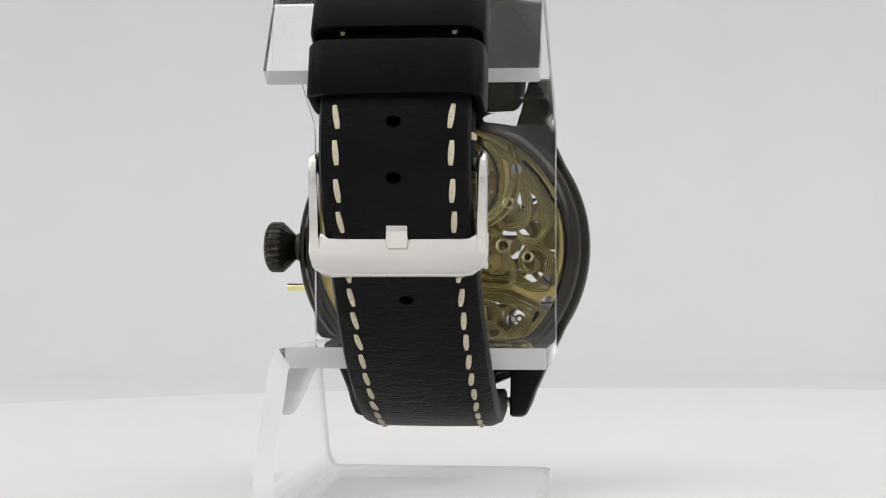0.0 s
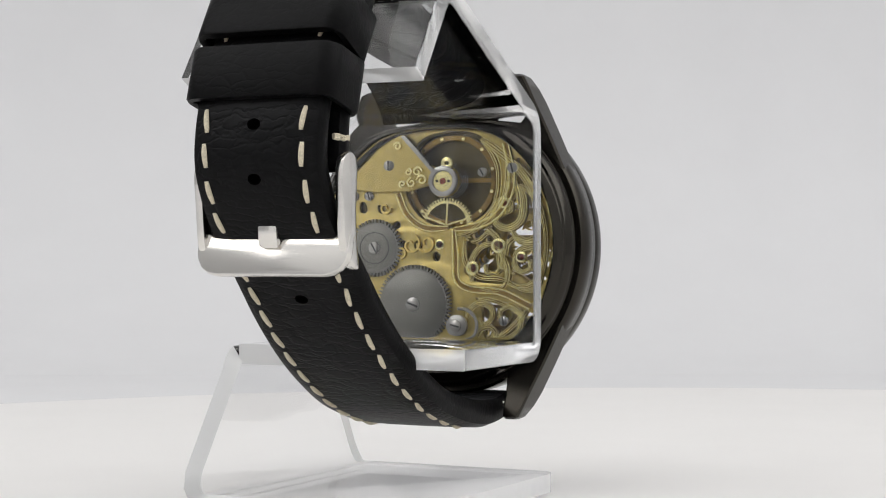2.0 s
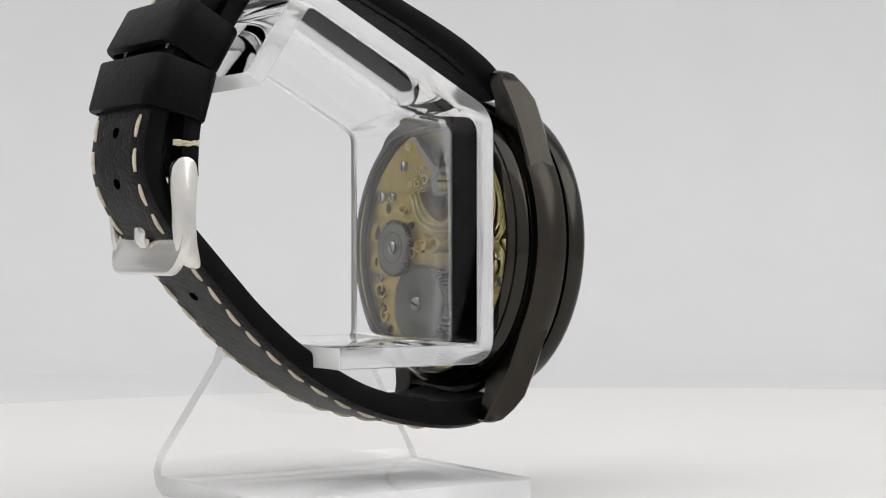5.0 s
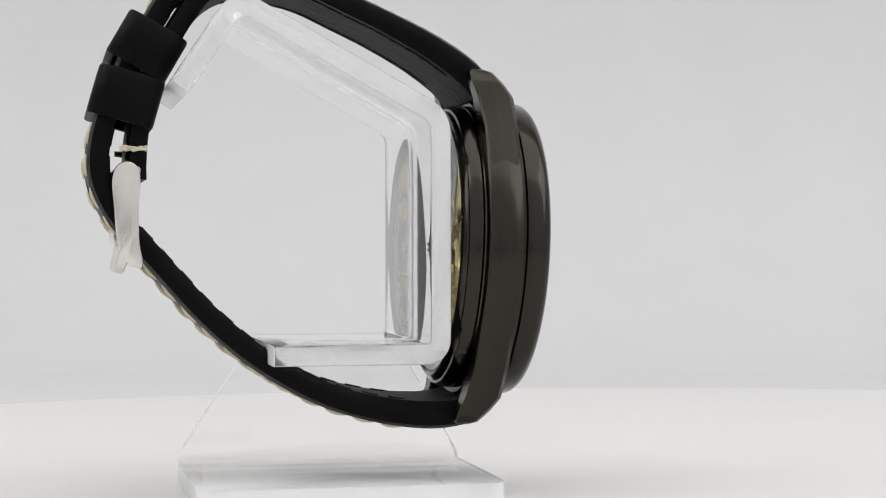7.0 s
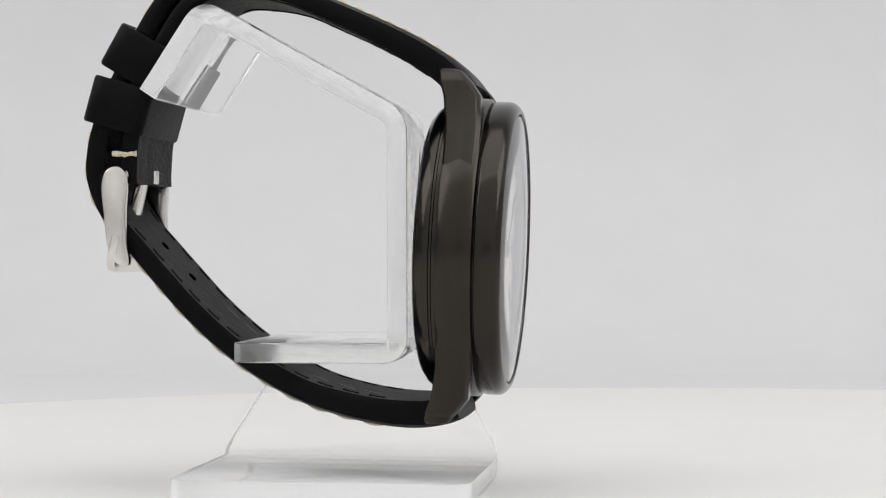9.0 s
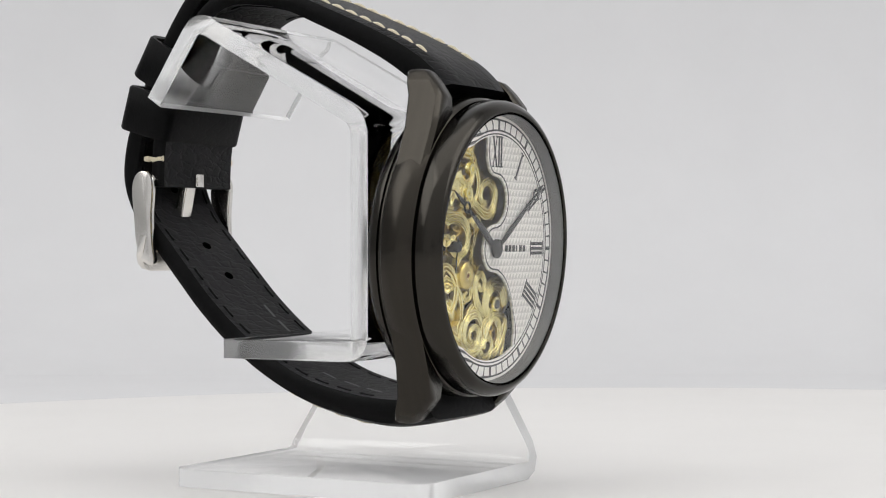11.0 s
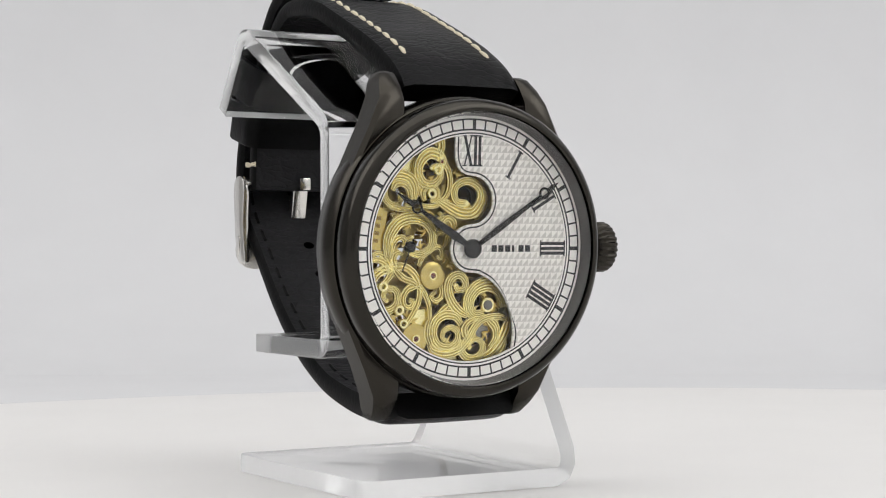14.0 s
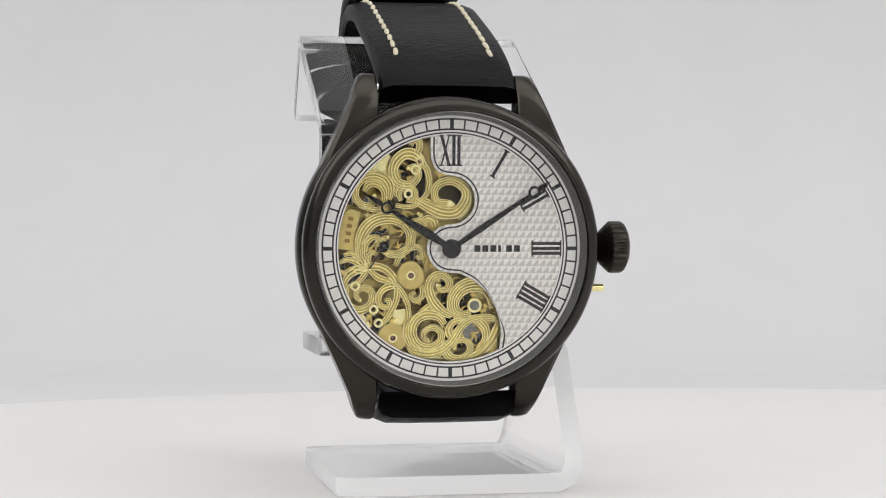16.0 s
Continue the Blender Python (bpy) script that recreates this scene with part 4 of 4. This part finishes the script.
    for k in range(12):
        a = radians(30 * k + 15)
        part("rim_screw", placed(lathe([(0, 0.8), (0.3, 0.8), (0.3, -0.1), (0, -0.1)], 10, closed=False), Matrix.Translation((7.0 * math.cos(a) * MM, 0, 7.0 * math.sin(a) * MM))), "gold", balance_wheel)
    bm = bmesh.new()
    n = 200
    tube_into(bm, [Vector(((0.8 + 2.2 * i / n) * math.cos(i * 0.22) * MM, 1.0 * MM, (0.8 + 2.2 * i / n) * math.sin(i * 0.22) * MM)) for i in range(n)], [0.035 * MM] * n, 4)
    part("hairspring", bm, "screw", balance_wheel)
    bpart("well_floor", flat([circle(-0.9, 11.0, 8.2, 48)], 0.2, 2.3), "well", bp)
    # fourth wheel, half hidden under the bridge
    bpart("train_wheel", flat([gear_outline(0.2, 3.2, 4.6, 54, 0.5), circle(0.2, 3.4, 3.5, 48)], 0.3, YB - 0.1), "gold", None, "thin gilt toothed wheel")
    for a in (20, 92, 164, 236, 308):
        c, s = math.cos(radians(a)), math.sin(radians(a))
        bpart("spoke", flat([[(0.2 - 0.14 * s, 3.4 + 0.14 * c), (0.2 + 3.6 * c - 0.14 * s, 3.4 + 3.6 * s + 0.14 * c), (0.2 + 3.6 * c + 0.14 * s, 3.4 + 3.6 * s - 0.14 * c), (0.2 + 0.14 * s, 3.4 - 0.14 * c)]], 0.25, YB - 0.08), "gold", bp)
    # winding wheels
    for nm, x, z, r, teeth, y in (("ratchet_wheel", 4.9, -9.6, 6.5, 66, YB + 1.0), ("crown_wheel", 12.0, -0.4, 4.75, 46, YB + 1.0)):
        w = bpart(nm, flat([gear_outline(x, z, r, teeth, 0.6)], 0.55, y, 0.0), "wheel", None, "grey brushed steel winding wheel", 30)
        bpart("wheel_face", flat([circle(x, z, r - 0.95, 64)], 0.12, y + 0.5, 0.05), "wheel", w)
        if r < 5:
            bpart("wheel_groove", flat([circle(x, z, 2.65, 48), circle(x, z, 2.5, 48)], 0.03, y + 0.61), "slot", w, smooth=0)
        screw_into(w, x, z, y + 0.55, 1.15 if r > 5 else 1.0, 20 if r > 5 else 60)
    # click with its spring
    bpart("click", flat([circle(-2.6, -12.9, 1.7, 28)], 0.5, YB + 1.0, 0.08), "screw", bp, "steel click")
    bm = bmesh.new()
    tube_into(bm, [Vector((p[0] * MM, (YB + 1.2) * MM, p[1] * MM)) for p in circle(-3.2, -12.9, 2.8, 18, 250, 80)], [0.28 * MM] * 19, 6)
    bpart("click_spring", bm, "screw", bp)
    screw_into(bp, -2.6, -12.9, YB + 1.5, 0.9, 15)
    for x, z, r, a in ((9.6, 13.1, 0.85, 90), (13.4, 8.2, 0.8, 70), (16.2, 8.2, 0.9, 80), (15.9, -5.4, 0.75, 60), (-11.2, 12.4, 0.85, 75), (-16.2, -9.2, 1.15, 0), (-10.4, -12.0, 0.8, 80), (-16.0, -5.6, 0.75, 40), (-6.2, 11.8, 0.75, 60)):
        screw_into(bp, x, z, YB + (0.8 if z < 12 or x < 0 else 1.65), r, a)
    for x, z, r in ((-9.2, 0.0, 0.7), (-9.9, 6.9, 0.55), (-4.9, -3.6, 0.65), (0.8, 0.2, 0.5), (-13.0, -1.8, 0.5)):
        bpart("setting", placed(lathe([(r, 0.9), (r * 1.15, 1.1), (r * 1.7, 1.05), (r * 1.8, 0.7), (r, 0.7)], 28), Matrix.Translation((x * MM, YB * MM, z * MM))), "gold", bp)
        bpart("jewel", placed(lathe([(0, 1.05), (r * 0.9, 1.0), (r, 0.8), (0, 0.8)], 20, closed=False), Matrix.Translation((x * MM, YB * MM, z * MM))), "jewel", bp)
    bpart("cock_ear", flat([circle(-0.5, 13.3, 0.95, 28), circle(-0.5, 13.3, 0.4, 20)], 0.5, YB + 1.2, 0.08), "gold", ck)
    bm = bmesh.new()
    for x, z, r, tn, st, h in ((15.6, -7.4, 1.6, 0.9, 200, 1), (14.0, -11.6, 1.3, 0.9, 60, -1), (3.0, 0.4, 1.7, 0.9, 0, -1), (5.8, 0.2, 1.7, 0.8, 120, 1), (10.4, 6.2, 1.0, 0.8, 180, 1), (7.6, -1.4, 1.2, 0.8, 30, 1)):
        ridged(bm, scroll_path(x, z, r, tn, st, h), YB + 0.82, 0.34, 0.2, 2)
    bpart("engraved_scroll", bm, "gold_rear", bp)
    bpart("movement_ring", lathe([(19.2, 0.2), (20.2, 0.2), (20.2, 3.7), (19.2, 3.7)], 96), "gold_dark", bp)
    return bp


build_back_movement()
BALANCE_AT = BACK @ Matrix.Translation((-0.4 * MM, 2.8 * MM, 10.6 * MM))

# small seconds hand, a part that turns
bm = flat([[(-0.1, -1.2), (-0.1, 4.2), (0.1, 4.2), (0.1, -1.2)]], 0.1, -0.05)
boss = bpy.data.meshes.new("tmp")
knob = lathe([(0, -0.35), (0.6, -0.35), (0.75, -0.2), (0.75, 0.5), (0, 0.5)], 24, closed=False)
knob.to_mesh(boss)
knob.free()
bm.from_mesh(boss)
bpy.data.meshes.remove(boss)
seconds_hand = part("seconds_hand", bm, "hand", watch, "thin black small seconds hand")
SECONDS_AT = CASE @ Matrix.Translation((-10.45 * MM, (FRONT_Y - 0.8) * MM, 0.35 * MM))

# ---- strap ----
STRAP_X = -0.4
STRAP_SHIFT = -0.5 * MM


def strap_x(y):
    """The band sits a little askew: its middle in mm at depth y."""
    return 0.4 - 0.9 * min(1.0, max(0.0, (y + 3.0) / 30.0))




def ribbon(path, widths, thicks, corner=0.9):
    """A padded band swept along (y, z) points in mm. Slot 0 outside, 1 edges, 2 lining (on the right of the path)."""
    bm = bmesh.new()
    rings = []
    n = len(path)
    for i, p in enumerate(path):
        d = (path[min(i + 1, n - 1)] - path[max(i - 1, 0)]).normalized()
        nrm = Vector((-d.y, d.x))
        w, t = widths[i] / 2, thicks[i] / 2
        c = min(corner, t * 0.8)
        cs = [(-w + c * 2.2, t * 1.0), (-w * 0.5, t * 1.04), (0, t * 1.06), (w * 0.5, t * 1.04), (w - c * 2.2, t * 1.0), (w - c * 0.5, t * 0.72), (w, t * 0.2), (w - 0.15, -t * 0.7), (w - 0.5, -t), (-w + 0.5, -t), (-w + 0.15, -t * 0.7), (-w, t * 0.2), (-w + c * 0.5, t * 0.72)]
        rings.append([bm.verts.new(((strap_x(p.x) + x) * MM, (p.x + nrm.x * h) * MM, (p.y + nrm.y * h) * MM)) for x, h in cs])
    m = len(rings[0])
    for a, b in zip(rings, rings[1:]):
        for k in range(m):
            f = bm.faces.new((a[k], a[(k + 1) % m], b[(k + 1) % m], b[k]))
            f.material_index = 0 if k in (0, 1, 2, 3, 4, 12) else 2 if k == 8 else 1
    bm.faces.new(rings[0]).material_index = 1
    bm.faces.new(rings[-1][::-1]).material_index = 1
    bmesh.ops.recalc_face_normals(bm, faces=bm.faces[:])
    return bm


def lengths(path):
    acc = [0.0]
    for a, b in zip(path, path[1:]):
        acc.append(acc[-1] + (b - a).length)
    return acc


def along(path, acc, s):
    """Point, direction and left normal at length s."""
    for i in range(len(acc) - 1):
        if acc[i + 1] >= s:
            f = (s - acc[i]) / max(1e-9, acc[i + 1] - acc[i])
            d = (path[i + 1] - path[i]).normalized()
            return path[i].lerp(path[i + 1], f), d, Vector((-d.y, d.x))
    d = (path[-1] - path[-2]).normalized()
    return path[-1], d, Vector((-d.y, d.x))


def lerp_table(table, s):
    for (a, va), (b, vb) in zip(table, table[1:]):
        if s <= b:
            return va + (vb - va) * max(0.0, (s - a) / (b - a))
    return table[-1][1]


def stitch_mesh(length, material):
    bm = bmesh.new()
    pts = [Vector((0, (t - 0.5) * length * MM, 0.16 * math.sin(math.pi * t) * MM)) for t in [i / 6 for i in range(7)]]
    rings = []
    for i, p in enumerate(pts):
        r = (0.26 + 0.11 * math.sin(math.pi * i / 6)) * MM
        rings.append([bm.verts.new(p + Vector((r * 1.15 * math.cos(2 * math.pi * k / 8), 0, r * math.sin(2 * math.pi * k / 8)))) for k in range(8)])
    for a, b in zip(rings, rings[1:]):
        for k in range(8):
            bm.faces.new((a[k], a[(k + 1) % 8], b[(k + 1) % 8], b[k]))
    bm.faces.new(rings[0]), bm.faces.new(rings[-1])
    bmesh.ops.recalc_face_normals(bm, faces=bm.faces[:])
    me = bpy.data.meshes.new("stitch")
    bm.to_mesh(me)
    bm.free()
    me.materials.append(MAT[material])
    me.polygons.foreach_set("use_smooth", [True] * len(me.polygons))
    return me


STITCH = stitch_mesh(3.3, "thread")
SHORT_STITCH = stitch_mesh(2.3, "thread")
INNER_STITCH = stitch_mesh(2.6, "strap_edge")


def strap_frame(p, d, nrm, x, lift):
    """Pose on the band's outer face: local y along the band, z outwards."""
    q = p + nrm * lift
    m = Matrix.Identity(4)
    m.col[0][:3] = (1, 0, 0)
    m.col[1][:3] = (0, d.x, d.y)
    m.col[2][:3] = (0, nrm.x, nrm.y)
    if Vector((1, 0, 0)).cross(Vector((0, d.x, d.y))).dot(Vector((0, nrm.x, nrm.y))) < 0:
        m.col[0][:3] = (-1, 0, 0)
    m.translation = Vector(((strap_x(q.x) + x) * MM, q.x * MM, q.y * MM))
    return m


def stitches(parent, path, acc, thick, s0, s1, step, half, mesh=STITCH):
    k = 0
    rnd = random.Random(3)
    s = s0
    while s < s1:
        for sx in (-1, 1):
            p, d, nrm = along(path, acc, s + rnd.uniform(-0.08, 0.08))
            ob = new("stitch", mesh)
            ob.parent = parent
            ob.matrix_basis = strap_frame(p, d, nrm, sx * half, lerp_table(thick, s) / 2 - 0.06) @ pose(0, 0, 0, 0, 0, rnd.uniform(3, 9) * sx)
            inside = new("inner_stitch", INNER_STITCH)
            inside.parent = parent
            inside.matrix_basis = strap_frame(p, d, nrm, sx * half * 1.08, -lerp_table(thick, s) / 2)
        s += step


# the short side, over the top of the stand to the buckle (path runs so that its left is outside)
SHORT = smooth_path([Vector(p) for p in [(49.5, 9.9), (49.5, 12.6), (49.1, 17.5), (47.6, 24.6), (44.4, 31.3), (39.9, 38.0), (34.8, 41.0), (29.0, 41.0), (23.0, 39.9), (16.6, 37.2), (10.0, 34.2), (4.0, 31.1), (-0.6, 28.1), (-3.2, 25.8), (-4.5, 23.9)]], 8)
SHORT = SHORT[::-1]
TAIL = smooth_path([Vector(p) for p in [(-3.4, -25.4), (-1.2, -26.1), (2.6, -26.6), (8.0, -26.3), (14.0, -25.2), (20.6, -23.2), (27.4, -19.7), (33.5, -15.5), (39.3, -10.3), (44.0, -5.2), (48.0, -0.7), (51.6, 3.4), (54.0, 7.4), (55.2, 11.4), (54.9, 16.0), (53.6, 20.6), (51.2, 26.2), (48.6, 31.2), (45.2, 37.0), (41.2, 42.0), (36.0, 44.9), (29.5, 45.4)]], 8)


def build_strap():
    acc = lengths(SHORT)
    thick = [(0, 4.4), (6, 4.4), (20, 3.6), (40, 3.2), (100, 2.9)]
    # left of the reversed path is outside the loop
    short = part("strap_buckle_side", ribbon([Vector(p) for p in SHORT], [lerp_table([(0, 22.2), (20, 21.9), (70, 20.4)], s) for s in acc], [lerp_table(thick, s) for s in acc]), ("strap", "strap_edge", "lining"), watch, "short black leather strap side with cream stitching")
    stitches(short, SHORT, acc, thick, 7.8, 44, 2.75, 7.7, SHORT_STITCH)
    acc2 = lengths(TAIL)
    thick2 = [(0, 4.2), (8, 4.4), (25, 3.8), (60, 3.4), (140, 3.0)]
    tail_path = TAIL
    tail = part("strap_hole_side", ribbon([Vector(p) for p in tail_path][::-1], [lerp_table([(0, 22.2), (8, 22.0), (70, 20.4)], s) for s in acc2][::-1], [lerp_table(thick2, s) for s in acc2][::-1]), ("strap", "strap_edge", "lining"), watch, "long black leather strap side with punched holes")
    rev = TAIL[::-1]
    accr = lengths(rev)
    total = accr[-1]
    thickr = [(total - s, t) for s, t in thick2[::-1]]
    thickr = sorted(thickr)
    stitches(tail, rev, accr, thickr, 6, total - 12, 4.45, 7.7)
    # punched holes, seen on both faces
    hole = bmesh.new()
    bmesh.ops.create_cone(hole, cap_ends=True, segments=20, radius1=0.78 * MM, radius2=0.78 * MM, depth=0.08 * MM)
    for v in hole.verts:
        v.co.x *= 1.3
    me = bpy.data.meshes.new("hole")
    hole.to_mesh(me)
    hole.free()
    me.materials.append(MAT["hole"])
    for z_target in (-6.5, -1.0, 9.4, 16.2):
        best = min(range(len(rev)), key=lambda i: abs(rev[i].y - z_target) + (0 if (rev[i].x > 30) else 99))
        s = accr[best]
        p, d, nrm = along(rev, accr, s)
        for side in (1, -1):
            ob = new("hole", me)
            ob.parent = tail
            ob.matrix_basis = strap_frame(p, d, nrm, 0, side * (lerp_table(thickr, s) / 2 * (1.05 if side > 0 else 1.0) + 0.04))
    # unreadable maker's text pressed into the lining, as plain bars
    bar = bmesh.new()
    bmesh.ops.create_cube(bar, size=1)
    for v in bar.verts:
        v.co = Vector((v.co.x * 0.7 * MM, v.co.y * 3.0 * MM, v.co.z * 0.06 * MM))
    me_bar = bpy.data.meshes.new("text_bar")
    bar.to_mesh(me_bar)
    bar.free()
    me_bar.materials.append(MAT["pressed"])
    for k, s in enumerate((total - 44, total - 40, total - 35.5, total - 24, total - 19.5, total - 15)):
        p, d, nrm = along(rev, accr, s)
        ob = new("text_bar", me_bar)
        ob.parent = tail
        ob.matrix_basis = strap_frame(p, d, nrm, 3.5 if k < 3 else -3.0, -lerp_table(thickr, s) / 2 - 0.02)
    return short, tail


build_strap()


def keeper(cy, cz, dy, dz, length, w, t, wall=1.4):
    """A leather loop round both bands; (dy, dz) is the way along the strap."""
    d = Vector((dy, dz)).normalized()
    nrm = Vector((d.y, -d.x))
    def rounded(hw, ht, r):
        pts = []
        for qx, qy, a0 in ((hw - r, ht - r, 0), (-hw + r, ht - r, 90), (-hw + r, -ht + r, 180), (hw - r, -ht + r, 270)):
            pts += [(qx + r * math.cos(radians(a0 + 15 * k)), qy + r * math.sin(radians(a0 + 15 * k))) for k in range(7)]
        return pts
    outer, inner = rounded(w / 2 + wall, t / 2 + wall, 2.6), rounded(w / 2, t / 2, 0.6)
    bm = bmesh.new()
    seq = [(inner, -0.95, 0.0), (inner, -1.0, 0.25), (outer, -1.0, -0.3), (outer, -0.9, 0.0), (outer, 0.9, 0.0), (outer, 1.0, -0.3), (inner, 1.0, 0.25), (inner, 0.95, 0.0)]
    rows = []
    for loop, l, grow in seq:
        row = []
        for u, v in loop:
            k = 1 + grow / max(4.0, math.hypot(u, v))
            along_v = d * (l * length / 2)
            row.append(bm.verts.new(((STRAP_X + u * k) * MM, (cy + along_v.x + nrm.x * v * k) * MM, (cz + along_v.y + nrm.y * v * k) * MM)))
        rows.append(row)
    n = len(outer)
    for a, b in zip(rows, rows[1:] + rows[:1]):
        for k in range(n):
            bm.faces.new((a[k], a[(k + 1) % n], b[(k + 1) % n], b[k]))
    bmesh.ops.recalc_face_normals(bm, faces=bm.faces[:])
    return bm


part("strap_keeper", keeper(51.0, 22.4, -0.27, 0.96, 7.6, 21.0, 7.4), "strap_edge", watch, "black leather strap keeper loop")
part("strap_keeper", keeper(47.9, 30.0, -0.50, 0.87, 7.4, 21.0, 7.2), "strap_edge", watch, "black leather strap keeper loop")


def build_buckle():
    arm = smooth_path([Vector(p) for p in [(50.9, 12.6), (52.6, 11.8), (53.3, 9.4), (52.9, 5.0), (52.4, 0.2), (51.2, -2.6), (49.2, -3.4), (48.6, -2.6), (49.1, 0.4), (49.3, 5.0), (49.0, 9.6), (49.4, 11.8)]], 4, closed=True)
    buckle = part("buckle", prism([tuple(p) for p in arm], STRAP_X - 12.0, STRAP_X - 10.7, 0.35), "steel", watch, "brushed steel pin buckle")
    part("buckle_arm", prism([tuple(p) for p in arm], STRAP_X + 10.7, STRAP_X + 12.0, 0.35), "steel", buckle)
    # broad lower bar with rounded corners
    bar = [(-12.3, 1.6), (-10.9, 1.5), (-9.9, 0.9), (9.9, 0.9), (10.9, 1.5), (12.3, 1.6)] + [(9.0 + 3.3 * math.cos(radians(a)), -0.5 + 3.3 * math.sin(radians(a))) for a in (-5, -22, -45, -67, -90)] + [(-9.0 - 3.3 * math.sin(radians(a)), -0.5 - 3.3 * math.cos(radians(a))) for a in (0, 22, 45, 67, 85)]
    bm = flat([bar], 1.5, 0, 0.3)
    placed(bm, Matrix.Translation((STRAP_X * MM, 50.5 * MM, -0.5 * MM)) @ Matrix.Rotation(radians(14), 4, "X") @ Matrix.Diagonal((0.968, 1, 1, 1)))
    part("buckle_bar", bm, "steel", buckle)
    bm = bmesh.new()
    tube_into(bm, [Vector(((STRAP_X - 11.2) * MM, 49.7 * MM, 11.2 * MM)), Vector(((STRAP_X + 11.2) * MM, 49.7 * MM, 11.2 * MM))], [0.75 * MM] * 2, 12)
    part("buckle_pin", bm, "steel", buckle)
    pr = [(49.0, 11.6), (50.4, 11.9), (50.9, 10.8), (52.0, 6.0), (53.2, 3.2), (53.2, 0.6), (52.5, -0.4), (51.9, 0.2), (52.1, 2.4), (50.6, 5.0), (49.6, 9.8)]
    part("prong", prism(pr, STRAP_X - 1.5, STRAP_X + 1.5, 0.25), "steel", buckle, "steel buckle prong")
    part("prong_collar", box((STRAP_X - 1.2) * MM, (STRAP_X + 1.0) * MM, 47.5 * MM, 48.4 * MM, 10.0 * MM, 12.3 * MM, 0.25 * MM), "steel", buckle)
    for sx in (-1, 1):
        bm = bmesh.new()
        for k in range(2):
            tube_into(bm, [Vector(((STRAP_X + sx * (10.25 - 0.2 * abs(2 - i))) * MM, (48.0 + i * 1.0) * MM, (14.4 + 0.35 * k + 0.12 * math.sin(i * 2 + k)) * MM)) for i in range(5)], [0.3 * MM] * 5, 6)
        part("cross_stitch", bm, "thread", watch, "pale thread stitch beside the buckle")


build_buckle()
for piece in watch.children:
    if piece.name.split(".")[0] in ("strap_buckle_side", "strap_hole_side", "strap_keeper", "buckle", "cross_stitch"):
        piece.location.y = STRAP_SHIFT


def motions():
    rows = [(t * 0.5, pose(0, 0, EYE_H, 0, 0, turn_at(t * 0.5))) for t in range(33)]
    walk(stand, rows)
    walk(watch, rows)
    # the balance swings to and fro
    walk(balance_wheel, [(k / 30, BALANCE_AT @ Matrix.Rotation(radians(38.0 * math.sin(2 * math.pi * 2.5 * k / 30)), 4, "Y")) for k in range(481)])
    walk(seconds_hand, [(t * 0.5, SECONDS_AT @ Matrix.Rotation(radians(213.0 + 6.0 * (t * 0.5 - 16.0)), 4, "Y")) for t in range(33)])


motions()
